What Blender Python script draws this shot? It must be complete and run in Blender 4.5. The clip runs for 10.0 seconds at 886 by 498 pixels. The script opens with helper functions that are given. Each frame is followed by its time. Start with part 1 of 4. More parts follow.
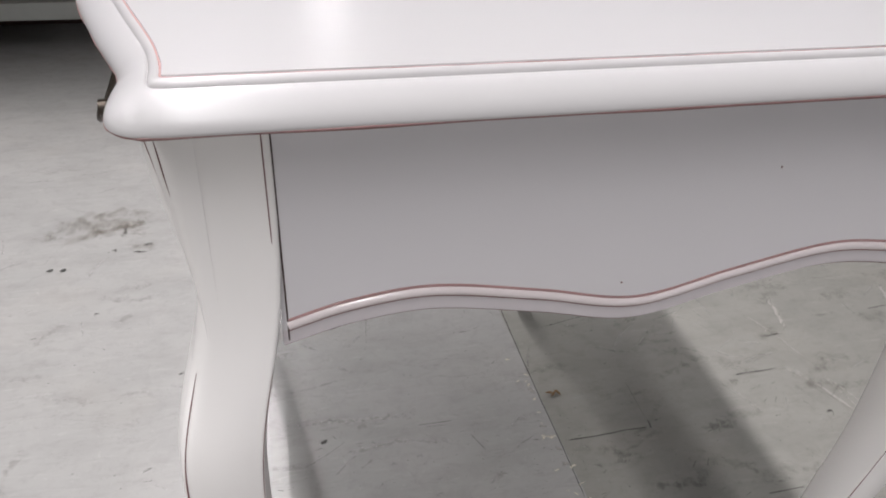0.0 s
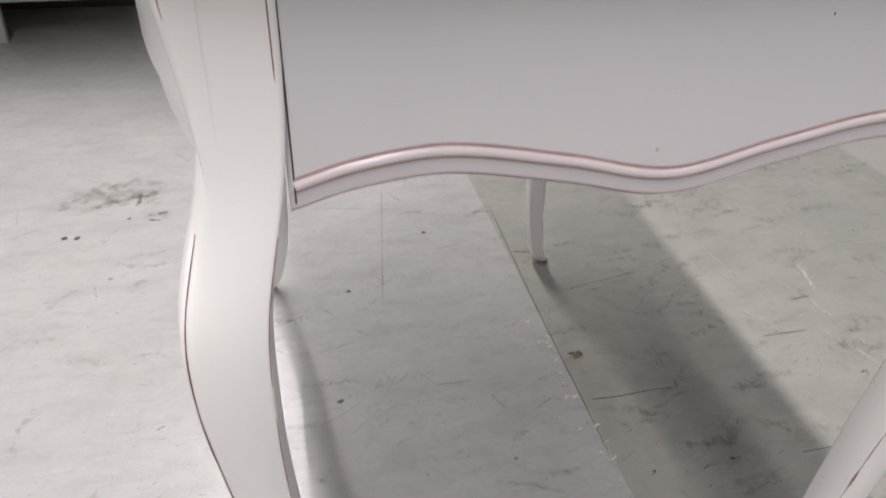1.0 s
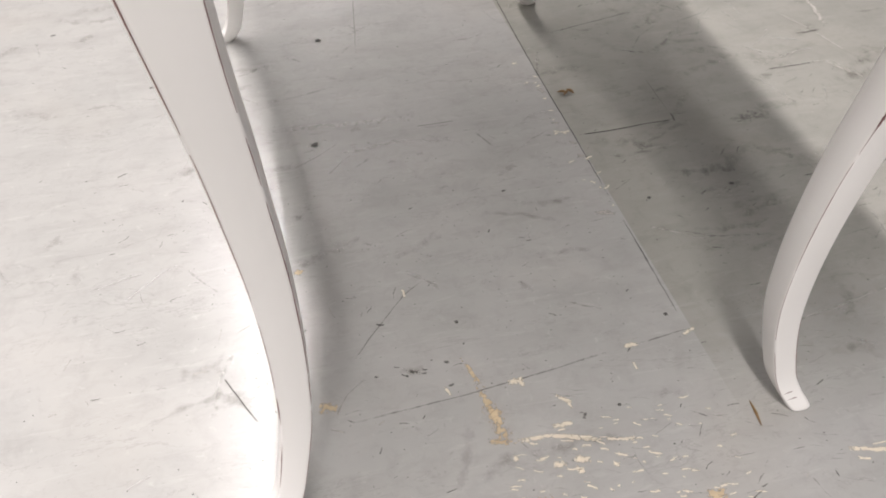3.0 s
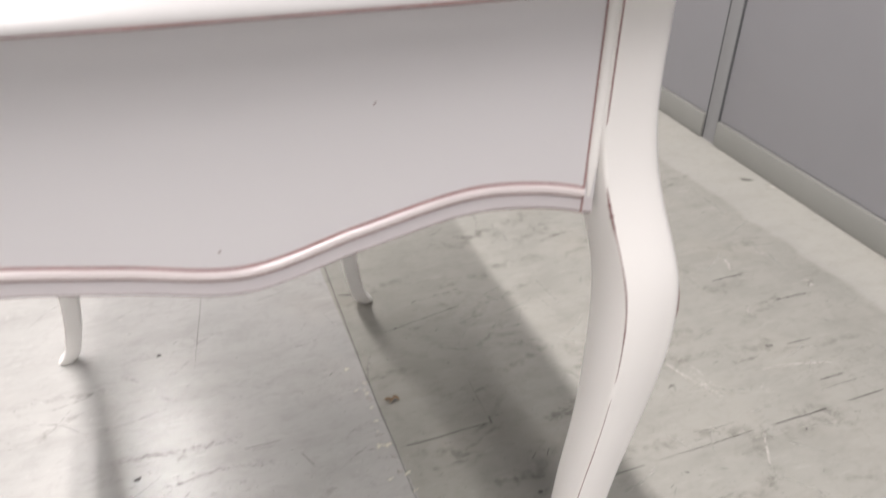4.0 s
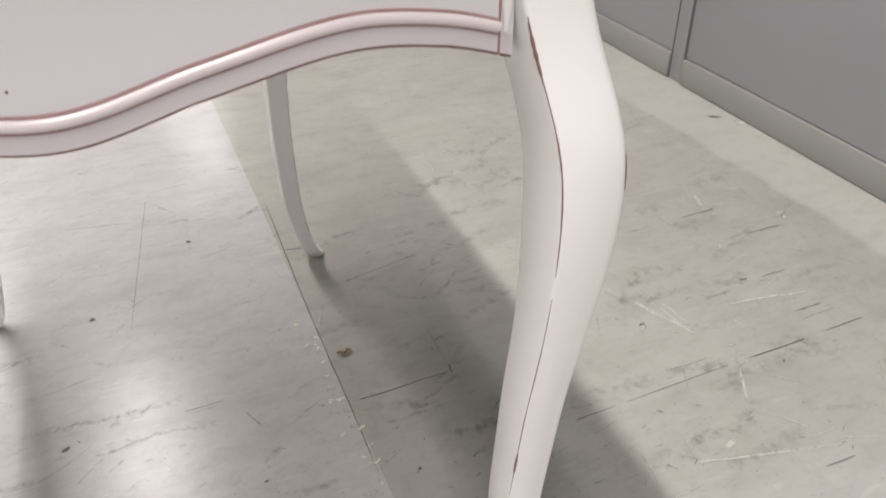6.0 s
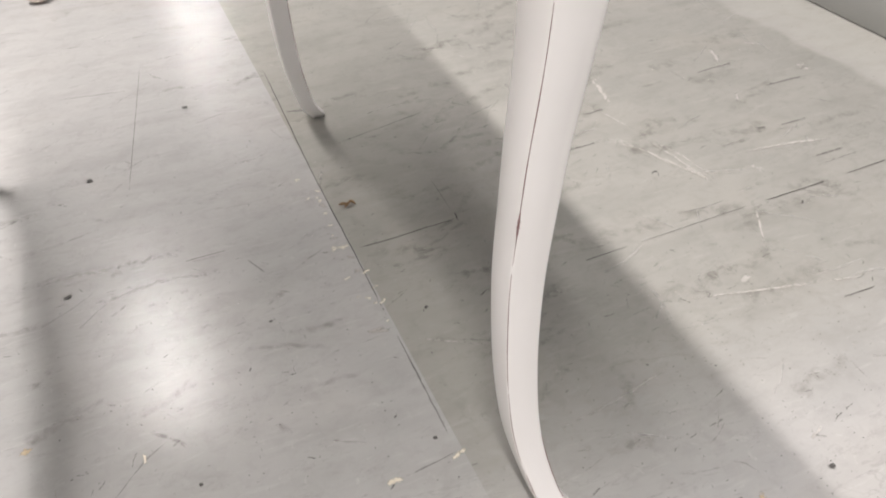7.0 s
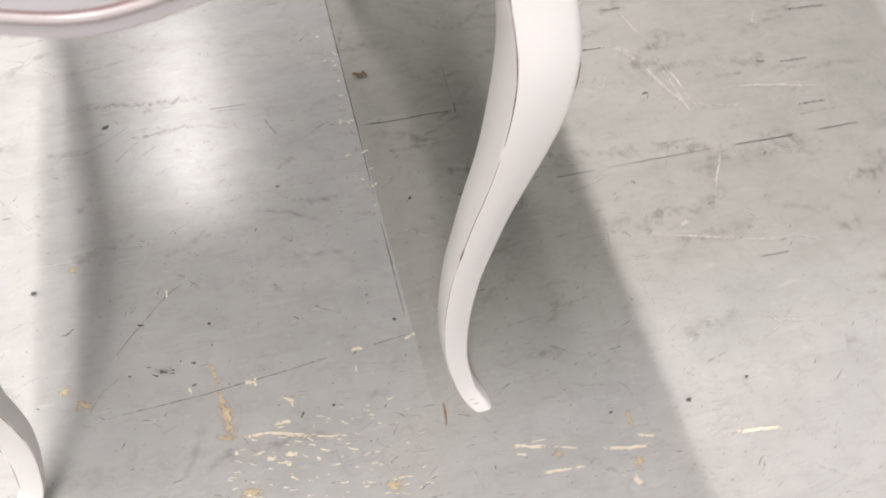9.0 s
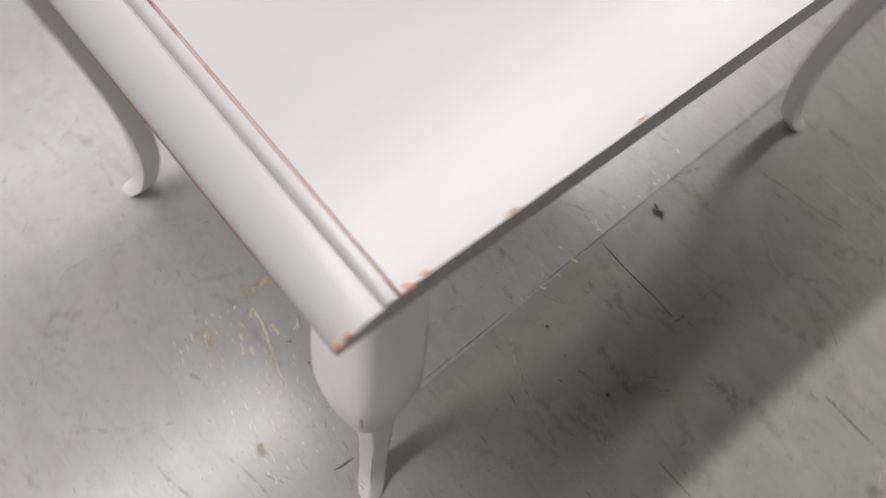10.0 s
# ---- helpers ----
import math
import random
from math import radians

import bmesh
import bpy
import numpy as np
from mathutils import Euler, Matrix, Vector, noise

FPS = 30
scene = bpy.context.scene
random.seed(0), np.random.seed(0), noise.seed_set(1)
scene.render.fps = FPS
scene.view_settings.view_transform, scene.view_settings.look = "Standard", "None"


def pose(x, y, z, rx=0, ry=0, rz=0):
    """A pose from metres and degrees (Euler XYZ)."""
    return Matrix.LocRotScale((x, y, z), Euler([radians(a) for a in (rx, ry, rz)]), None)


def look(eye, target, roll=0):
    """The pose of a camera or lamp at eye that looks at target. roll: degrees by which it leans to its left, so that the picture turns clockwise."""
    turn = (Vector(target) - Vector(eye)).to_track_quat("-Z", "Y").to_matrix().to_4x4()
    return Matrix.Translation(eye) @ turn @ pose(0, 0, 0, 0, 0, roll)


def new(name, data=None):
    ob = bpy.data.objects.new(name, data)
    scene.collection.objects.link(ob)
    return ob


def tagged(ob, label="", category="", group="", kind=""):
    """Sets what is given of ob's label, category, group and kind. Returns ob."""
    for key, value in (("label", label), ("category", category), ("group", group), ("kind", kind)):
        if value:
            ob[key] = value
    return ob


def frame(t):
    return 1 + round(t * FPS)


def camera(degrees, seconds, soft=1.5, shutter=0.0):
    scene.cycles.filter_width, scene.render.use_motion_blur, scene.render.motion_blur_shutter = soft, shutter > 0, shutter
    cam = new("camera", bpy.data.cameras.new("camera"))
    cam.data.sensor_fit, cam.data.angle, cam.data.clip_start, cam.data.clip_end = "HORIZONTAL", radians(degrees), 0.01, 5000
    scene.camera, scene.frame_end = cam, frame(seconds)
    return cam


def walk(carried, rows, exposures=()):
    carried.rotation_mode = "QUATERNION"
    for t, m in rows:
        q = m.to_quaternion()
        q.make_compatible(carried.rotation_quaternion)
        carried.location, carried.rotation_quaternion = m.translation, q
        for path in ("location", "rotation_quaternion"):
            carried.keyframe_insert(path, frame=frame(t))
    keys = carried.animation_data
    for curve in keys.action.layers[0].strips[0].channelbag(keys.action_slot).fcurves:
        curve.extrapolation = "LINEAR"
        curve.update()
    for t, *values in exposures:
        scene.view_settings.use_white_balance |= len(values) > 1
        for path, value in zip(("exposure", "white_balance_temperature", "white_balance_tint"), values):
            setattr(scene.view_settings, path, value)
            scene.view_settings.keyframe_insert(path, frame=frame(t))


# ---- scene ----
cam = camera(61.9, 10.0, 1.8, 0.22)
PATH = [
    (0, (0.001, -0.285, 0.845), (0.427, 1.325, -0.263), 2.8),
    (0.5, (0.002, -0.285, 0.82), (0.399, 1.39, -0.198), 2.0),
    (1, (0.0, -0.296, 0.774), (0.38, 1.323, -0.337), 1.5),
    (1.5, (-0.003, -0.305, 0.711), (0.364, 1.213, -0.538), 1.7),
    (2, (-0.006, -0.308, 0.657), (0.341, 1.097, -0.724), 1.7),
    (2.2, (-0.008, -0.31, 0.638), (0.333, 1.047, -0.791), 1.7),
    (3.3, (0.0229, -0.3209, 0.6254), (0.3873, 0.9956, -0.8354), -0.10),
    (3.5, (0.0723, -0.3180, 0.6940), (0.4933, 1.0685, -0.6845), 0.09),
    (3.7, (0.1129, -0.3151, 0.7427), (0.6239, 1.1630, -0.5038), 0.84),
    (4, (0.1666, -0.3050, 0.7995), (0.7855, 1.2745, -0.2600), 1.07),
    (4.5, (0.194, -0.292, 0.823), (0.895, 1.361, -0.059), 1.3),
    (5, (0.204, -0.297, 0.807), (0.917, 1.351, -0.075), 1.0),
    (5.5, (0.217, -0.29, 0.757), (0.914, 1.307, -0.224), 0.5),
    (6, (0.217, -0.283, 0.713), (0.878, 1.24, -0.402), -0.4),
    (7.3, (0.205, -0.322, 0.591), (0.768, 1.032, -0.769), -2.3),
    (7.5, (0.201, -0.32, 0.585), (0.757, 0.975, -0.834), -1.8),
    (8, (0.2, -0.331, 0.581), (0.733, 0.899, -0.904), -1.3),
    (8.5, (0.206, -0.321, 0.617), (0.709, 0.819, -0.948), 0.2),
    (8.8, (0.2241, -0.2976, 0.7452), (0.6776, 0.7087, -0.9227), 4.74),
    (9, (0.255, -0.28, 0.843), (0.649, 0.66, -0.878), 8.8),
    (9.2, (0.2959, -0.2490, 0.8892), (0.6124, 0.6658, -0.8609), 12.69),
    (9.3, (0.3148, -0.2244, 0.8987), (0.5738, 0.6815, -0.8654), 14.28),
    (9.4, (0.331, -0.195, 0.901), (0.522, 0.687, -0.884), 16.2),
    (9.5, (0.348, -0.167, 0.903), (0.449, 0.687, -0.903), 16.8),
    (9.6, (0.3697, -0.1361, 0.9066), (0.3682, 0.6736, -0.9221), 16.62),
    (9.7, (0.3915, -0.1084, 0.9116), (0.2771, 0.6502, -0.9355), 15.74),
    (9.8, (0.4149, -0.0852, 0.9120), (0.1867, 0.6192, -0.9459), 14.70),
    (9.9, (0.4405, -0.0667, 0.9109), (0.1030, 0.5779, -0.9520), 14.09),
    (10, (0.4686, -0.0459, 0.9187), (0.0395, 0.5198, -0.9511), 13.25),
]
EXPOSURE = [(0, -0.09, 6235, 10), (0.6, -0.07, 6255, 10), (1.2, 0.26, 6375, 10), (2, 0.31, 6475, 10), (3.5, 0.46, 6495, 10), (4, 0.55, 6475, 10), (4.5, 0.21, 6480, 10), (5.5, 0.35, 6485, 10), (6.2, 0.48, 6520, 10), (7.5, 0.63, 6495, 10), (8.5, 0.63, 6475, 10), (9.2, 0.55, 6425, 10), (9.7, 0.12, 6385, 10), (10, -0.34, 6355, 10)]
walk(cam, [(t, look(eye, target, roll)) for t, eye, target, roll in PATH], EXPOSURE)

# ---------------------------------------------------------------- light
LAMP_Z = 3.2
world = bpy.data.worlds.new("world")
scene.world = world
world.use_nodes = True
world.node_tree.nodes["Background"].inputs[0].default_value = (0.8, 0.85, 0.9, 1)
world.node_tree.nodes["Background"].inputs[1].default_value = 0.05

# x, y, turn, share of the full power: a row beside the desk, one further into the hall, one far off
TUBES = ([(-0.345 + 0.0157 * (y + 1.32), y, -0.9, share) for y, share in ((-2.59, 0.44), (-1.32, 0.84), (-0.05, 0.84), (1.22, 0.84), (2.49, 0.70), (3.76, 0.50))]
         + [(-2.45, y, -0.9, share) for y, share in ((-0.35, 0.50), (0.92, 0.46), (2.19, 0.32))]
         + [(0.80 + 0.06 * k, 7.5 + 1.27 * k, -3.0, share) for k, share in enumerate((0.05, 0.10, 0.28, 0.30))])
WINDOW = 25.0                 # soft front fill through an unseen window added behind the camera
POWER = 52.0


# ---------------------------------------------------------------- materials
def material(name):
    m = bpy.data.materials.new(name)
    m.use_nodes = True
    nodes, links = m.node_tree.nodes, m.node_tree.links
    return m, nodes, links, nodes["Principled BSDF"]


def node(nodes, kind, **values):
    n = nodes.new(kind)
    for key, value in values.items():
        if key in n.inputs:
            n.inputs[key].default_value = value
    return n


def coords(nodes, links, scale=(1, 1, 1)):
    c, mp = nodes.new("ShaderNodeTexCoord"), nodes.new("ShaderNodeMapping")
    mp.inputs["Scale"].default_value = scale
    links.new(c.outputs["Object"], mp.inputs["Vector"])
    return mp.outputs["Vector"]


def noise_of(nodes, links, vec, scale, detail=4.0, rough=0.55, distort=0.0):
    n = node(nodes, "ShaderNodeTexNoise", Scale=scale, Detail=detail, Roughness=rough, Distortion=distort)
    links.new(vec, n.inputs["Vector"])
    return n.outputs["Fac"]


def ramp(nodes, links, fac, stops):
    r = nodes.new("ShaderNodeValToRGB")
    while len(r.color_ramp.elements) < len(stops):
        r.color_ramp.elements.new(0.5)
    for e, (pos, col) in zip(r.color_ramp.elements, stops):
        e.position = pos
        e.color = (*col, 1) if len(col) == 3 else col
    links.new(fac, r.inputs["Fac"])
    return r.outputs["Color"]


def mix(nodes, links, fac, a, b, kind="MIX"):
    m = nodes.new("ShaderNodeMix")
    m.data_type, m.blend_type = "RGBA", kind
    for sock, v in ((m.inputs["Factor"], fac), (m.inputs["A"], a), (m.inputs["B"], b)):
        if isinstance(v, (int, float)):
            sock.default_value = v
        elif isinstance(v, tuple):
            sock.default_value = (*v, 1)
        else:
            links.new(v, sock)
    return m.outputs["Result"]


def bump(nodes, links, bsdf, height, strength=0.1, distance=0.001):
    b = node(nodes, "ShaderNodeBump", Strength=strength, Distance=distance)
    links.new(height, b.inputs["Height"])
    links.new(b.outputs["Normal"], bsdf.inputs["Normal"])


def plain(name, colour, rough=0.5, metal=0.0, vary=0.12, scale=30.0, rough_vary=0.1, bumpy=0.08):
    m, nodes, links, bsdf = material(name)
    v = coords(nodes, links)
    n = noise_of(nodes, links, v, scale)
    dark, light = tuple(c * (1 - vary) for c in colour), tuple(min(1, c * (1 + vary * 0.6)) for c in colour)
    links.new(ramp(nodes, links, n, [(0.1, dark), (0.9, light)]), bsdf.inputs["Base Color"])
    links.new(ramp(nodes, links, noise_of(nodes, links, v, scale * 0.4), [(0.0, (rough - rough_vary,) * 3), (1.0, (rough + rough_vary,) * 3)]), bsdf.inputs["Roughness"])
    bsdf.inputs["Metallic"].default_value = metal
    bump(nodes, links, bsdf, noise_of(nodes, links, v, scale * 8), bumpy, 0.0006)
    return m


def paint(name, colour, worn=0.0, gloss=0.27, shine=0.45):
    """Satin white furniture lacquer; worn: how much red-brown undercoat shows through."""
    m, nodes, links, bsdf = material(name)
    v = coords(nodes, links)
    cloud = noise_of(nodes, links, v, 4.0, 3.0)
    base = mix(nodes, links, cloud, tuple(c * 0.965 for c in colour), tuple(min(1, c * 1.02) for c in colour))
    if worn:
        under = mix(nodes, links, noise_of(nodes, links, v, 60.0), (0.30, 0.11, 0.085), (0.22, 0.10, 0.10))
        mask = ramp(nodes, links, noise_of(nodes, links, v, 26.0, 3.0, 0.6), [(0.62 - worn * 0.4, (0, 0, 0)), (0.70 - worn * 0.4, (1, 1, 1))])
        base = mix(nodes, links, mask, base, under)
    links.new(base, bsdf.inputs["Base Color"])
    bsdf.inputs["Roughness"].default_value = gloss
    bsdf.inputs["Specular IOR Level"].default_value = shine
    bump(nodes, links, bsdf, noise_of(nodes, links, v, 260.0, 2.0), 0.03, 0.0002)
    return m


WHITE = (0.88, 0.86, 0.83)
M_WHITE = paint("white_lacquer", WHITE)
# same white lacquer, darkened: the strong light on the top is held down here
M_TOP = paint("dimmed_top_lacquer", (0.455, 0.446, 0.44), 0.0, 0.265, 0.27)
# apron copy of the lacquer, its shade under the lip put into the colour
M_BODY = paint("shaded_apron_lacquer", (0.70, 0.683, 0.69))
M_RUB = paint("rubbed_pink_line", (0.50, 0.31, 0.295), 0.25)
M_BAND = paint("pink_glazed_lacquer", (0.60, 0.562, 0.57), 0.0, 0.36)
M_BEAD = paint("pale_pink_bead_lacquer", (0.74, 0.67, 0.66), 0.0, 0.30, 0.9)
M_GLAZE = plain("mauve_brown_glaze", (0.36, 0.215, 0.205), 0.45, vary=0.3, scale=40)
M_LINE = plain("groove_shade_grey", (0.50, 0.475, 0.475), 0.5, vary=0.2, scale=20)
M_WORN = plain("red_brown_undercoat", (0.22, 0.115, 0.107), 0.55, vary=0.35, scale=90)
M_CHIP = plain("chipped_wood", (0.50, 0.24, 0.15), 0.7, vary=0.35, scale=120)
M_BOARD = plain("raw_board", (0.24, 0.17, 0.115), 0.7, vary=0.2)
M_GAP = plain("dark_gap", (0.03, 0.027, 0.025), 0.9)
M_SEAM = plain("dark_brown_seam", (0.075, 0.048, 0.04), 0.7, vary=0.4, scale=25)
M_BRONZE = plain("dark_bronze", (0.06, 0.05, 0.04), 0.4, 0.8)
M_BRASS = plain("pale_polished_metal", (0.72, 0.64, 0.58), 0.2, 1.0, rough_vary=0.06)
M_PANEL = plain("grey_steel_panel", (0.252, 0.249, 0.262), 0.42, vary=0.05, scale=6)
M_SEAL = plain("dark_grey_seal", (0.07, 0.072, 0.075), 0.6)
M_SKIRT = plain("grey_skirting", (0.218, 0.218, 0.203), 0.5, vary=0.06, scale=9)
M_POST = plain("grey_joint_post", (0.24, 0.24, 0.245), 0.4, vary=0.05, scale=9)
# unseen hall shell, made dark so that little bounced light fills the shadows
M_WALL = plain("dark_closing_wall", (0.15, 0.149, 0.145), 0.75, vary=0.06, scale=3)
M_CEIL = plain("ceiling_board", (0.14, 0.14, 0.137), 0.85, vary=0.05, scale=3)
M_STEEL = plain("painted_grey_steel", (0.38, 0.39, 0.36), 0.5, vary=0.15, scale=12)
M_RED = plain("dark_red_brown_board", (0.05, 0.025, 0.018), 0.7, vary=0.4, scale=8)
M_FOAM = plain("pale_pink_board", (0.80, 0.70, 0.65), 0.6, vary=0.05, scale=6)
M_YELLOW = plain("yellow_edging", (0.76, 0.70, 0.36), 0.55, vary=0.1, scale=9)
M_HOUSING = plain("white_lamp_housing", (0.8, 0.8, 0.8), 0.4, vary=0.03)


def floor_material():
    m, nodes, links, bsdf = material("worn_grey_floor_paint")
    v = coords(nodes, links)
    big = noise_of(nodes, links, v, 1.4, 3.0, 0.5, 0.2)
    mid = noise_of(nodes, links, v, 8.0, 5.0, 0.6, 0.2)
    base = ramp(nodes, links, big, [(0.25, (0.345, 0.347, 0.335)), (0.50, (0.385, 0.386, 0.372)), (0.75, (0.425, 0.424, 0.41))])
    base = mix(nodes, links, ramp(nodes, links, mid, [(0.25, (0, 0, 0)), (0.80, (0.5, 0.5, 0.5))]), base, (0.50, 0.49, 0.47))
    # stretch, size, from, to, amount, colour, turn
    for scale, size, lo, hi, amount, colour, turn in (((3.0, 9.0, 1.0), 2.2, 0.48, 0.82, 0.38, (0.26, 0.258, 0.242), 10), ((12.0, 38.0, 1.0), 2.0, 0.53, 0.82, 0.33, (0.25, 0.247, 0.232), 14),
                                                      ((30.0, 30.0, 1.0), 1.2, 0.50, 0.80, 0.36, (0.25, 0.246, 0.232), 0), ((130.0, 170.0, 1.0), 1.0, 0.61, 0.73, 0.34, (0.19, 0.185, 0.172), 10),
                                                      ((7.0, 50.0, 1.0), 2.0, 0.57, 0.86, 0.46, (0.60, 0.59, 0.57), -6), ((90.0, 70.0, 1.0), 1.0, 0.62, 0.78, 0.45, (0.60, 0.585, 0.56), 30),
                                                      ((4.0, 4.0, 1.0), 1.0, 0.55, 0.85, 0.32, (0.43, 0.405, 0.36), 0)):
        turned = coords(nodes, links, scale)
        turned.node.inputs["Rotation"].default_value = (0, 0, radians(turn))
        broad = max(scale) < 12
        n = noise_of(nodes, links, turned, size, 4.0 if broad else 7.0, 0.5 if broad else 0.68, 0.2 if broad else 0.5)
        base = mix(nodes, links, ramp(nodes, links, n, [(lo, (0, 0, 0)), (hi, (amount,) * 3)]), base, colour)
    # thin dark veins: where a stretched noise crosses its middle, broken up by a second one
    for scale, size, width, gate, amount, turn in (((4.0, 13.0, 1.0), 1.6, 0.009, 0.52, 0.24, 12), ((9.0, 30.0, 1.0), 1.5, 0.012, 0.55, 0.20, 8), ((22.0, 60.0, 1.0), 1.2, 0.016, 0.57, 0.22, 16)):
        turned = coords(nodes, links, scale)
        turned.node.inputs["Rotation"].default_value = (0, 0, radians(turn))
        n = noise_of(nodes, links, turned, size, 5.0, 0.6, 0.5)
        line = ramp(nodes, links, n, [(0.5 - width, (0, 0, 0)), (0.5, (amount,) * 3), (0.5 + width, (0, 0, 0))])
        keep = ramp(nodes, links, noise_of(nodes, links, turned, size * 0.55, 2.0), [(gate, (0, 0, 0)), (gate + 0.08, (1, 1, 1))])
        base = mix(nodes, links, mix(nodes, links, 1.0, line, keep, "MULTIPLY"), base, (0.17, 0.163, 0.15))
    # floor beyond x 0.381 is darker and browner, easing in along y
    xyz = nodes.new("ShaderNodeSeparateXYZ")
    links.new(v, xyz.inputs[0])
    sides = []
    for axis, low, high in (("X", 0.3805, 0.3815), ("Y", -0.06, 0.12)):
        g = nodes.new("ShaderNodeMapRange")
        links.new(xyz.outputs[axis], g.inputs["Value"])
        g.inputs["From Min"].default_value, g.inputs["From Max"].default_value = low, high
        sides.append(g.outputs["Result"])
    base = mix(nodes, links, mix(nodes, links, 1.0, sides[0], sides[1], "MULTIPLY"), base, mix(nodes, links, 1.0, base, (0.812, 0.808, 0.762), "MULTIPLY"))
    # paler floor colour along the foot of the partition
    strip = nodes.new("ShaderNodeMapRange")
    links.new(mix(nodes, links, 0.06, xyz.outputs["X"], mid), strip.inputs["Value"])
    strip.inputs["From Min"].default_value, strip.inputs["From Max"].default_value = 1.262, 1.276
    base = mix(nodes, links, strip.outputs["Result"], base, mix(nodes, links, 0.30, base, (0.52, 0.515, 0.475)))
    base = mix(nodes, links, 1.0, base, (0.866, 0.856, 0.853), "MULTIPLY")
    links.new(base, bsdf.inputs["Base Color"])
    speck = ramp(nodes, links, noise_of(nodes, links, v, 95.0, 5.0, 0.7), [(0.30, (0.20,) * 3), (0.58, (0.25,) * 3), (0.74, (0.268,) * 3)])
    links.new(mix(nodes, links, 0.5, ramp(nodes, links, mid, [(0.2, (0.235,) * 3), (0.8, (0.266,) * 3)]), speck), bsdf.inputs["Roughness"])
    bsdf.inputs["Specular IOR Level"].default_value = 0.44
    worn = coords(nodes, links, (14.0, 60.0, 1.0))
    bump(nodes, links, bsdf, mix(nodes, links, 0.5, noise_of(nodes, links, v, 60.0, 4.0, 0.6), noise_of(nodes, links, worn, 4.0, 4.0, 0.6)), 0.20, 0.001)
    return m


def decal(name, colour, amount=0.8, grain=200.0, rag=1.0, loss=0.0, rough=0.7, soft=0.35):
    """A mark worn into the floor: ragged towards its rim, broken by grain. loss: how much of it is gone."""
    m, nodes, links, bsdf = material(name)
    v = coords(nodes, links)
    uv = nodes.new("ShaderNodeSeparateXYZ")
    links.new(nodes.new("ShaderNodeTexCoord").outputs["UV"], uv.inputs[0])

    def calc(kind, a, b):
        q = nodes.new("ShaderNodeMath")
        q.operation = kind
        for sock, value in zip(q.inputs, (a, b)):
            if isinstance(value, (int, float)):
                sock.default_value = value
            else:
                links.new(value, sock)
        return q.outputs[0]
    along = calc("POWER", calc("ABSOLUTE", calc("SUBTRACT", calc("MULTIPLY", uv.outputs["X"], 2.0), 1.0), 0.0), 2.6)
    across = calc("POWER", calc("ABSOLUTE", calc("SUBTRACT", calc("MULTIPLY", uv.outputs["Y"], 2.0), 1.0), 0.0), 1.5)
    edge = calc("SUBTRACT", 1.0, calc("MAXIMUM", along, across))
    n = noise_of(nodes, links, v, grain, 5.0, 0.66, 0.3)
    cover = calc("ADD", edge, calc("MULTIPLY", n, 2.0 * rag))
    low = rag + 0.45 + loss
    step = nodes.new("ShaderNodeMapRange")
    step.interpolation_type = "SMOOTHSTEP"
    links.new(cover, step.inputs["Value"])
    step.inputs["From Min"].default_value, step.inputs["From Max"].default_value = low, low + soft
    step.inputs["To Min"].default_value, step.inputs["To Max"].default_value = 0.0, amount
    links.new(step.outputs["Result"], bsdf.inputs["Alpha"])
    tone = noise_of(nodes, links, v, 70.0, 3.0)
    links.new(mix(nodes, links, tone, tuple(c * 0.63 for c in colour), tuple(c * 1.06 for c in colour)), bsdf.inputs["Base Color"])
    bsdf.inputs["Roughness"].default_value = rough
    return m


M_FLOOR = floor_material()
M_FLECK = plain("dark_floor_fleck", (0.07, 0.067, 0.062), 0.8, vary=0.4, scale=60)
D_CRACK = decal("floor_crack", (0.11, 0.104, 0.095), 0.8, 260.0, 0.8, -0.10, 0.9)
D_LINE = decal("crisp_floor_line", (0.065, 0.06, 0.054), 0.8, 300.0, 0.55, -0.25, 0.9)
D_FAINT = decal("faint_grey_joint", (0.19, 0.185, 0.172), 0.48, 130.0, 0.9, -0.10, 0.8, 0.7)
D_SCUFF = decal("dark_scuff", (0.125, 0.118, 0.108), 0.72, 260.0, 1.3, 0.02, 0.8, 0.5)
D_STAIN = decal("grey_brown_stain", (0.225, 0.208, 0.178), 0.33, 60.0, 1.5, 0.0, 0.5, 1.3)
D_PALE = decal("cream_scratch", (0.74, 0.66, 0.53), 0.95, 330.0, 1.5, -0.12)
D_WHITE = decal("whitish_scratch", (0.64, 0.615, 0.56), 0.58, 200.0, 1.2, -0.08, 0.6, 0.5)
D_MILK = decal("milky_scratch_and_sheen", (0.60, 0.585, 0.55), 0.38, 120.0, 1.4, 0.0, 0.5, 1.0)
D_SMEAR = decal("brown_smear", (0.20, 0.165, 0.125), 0.62, 28.0, 1.2, -0.10, 0.5, 1.5)
D_OCHRE = decal("ochre_under_paint", (0.66, 0.52, 0.34), 0.80, 300.0, 2.0, -0.02, 0.7, 0.5)
M_HUSK = plain("brown_husk", (0.20, 0.12, 0.05), 0.6, vary=0.3, scale=120)
M_REDTIP = plain("dull_red_paint", (0.30, 0.05, 0.045), 0.5, vary=0.2, scale=90)


def glow(name, colour, strength):
    m, nodes, links, bsdf = material(name)
    bsdf.inputs["Base Color"].default_value = (0.9, 0.9, 0.9, 1)
    bsdf.inputs["Emission Color"].default_value = (*colour, 1)
    bsdf.inputs["Emission Strength"].default_value = strength
    return m


M_TUBE = glow("glowing_tube", (1.0, 0.97, 0.92), 2.0)
M_TUBE.cycles.emission_sampling = "NONE"


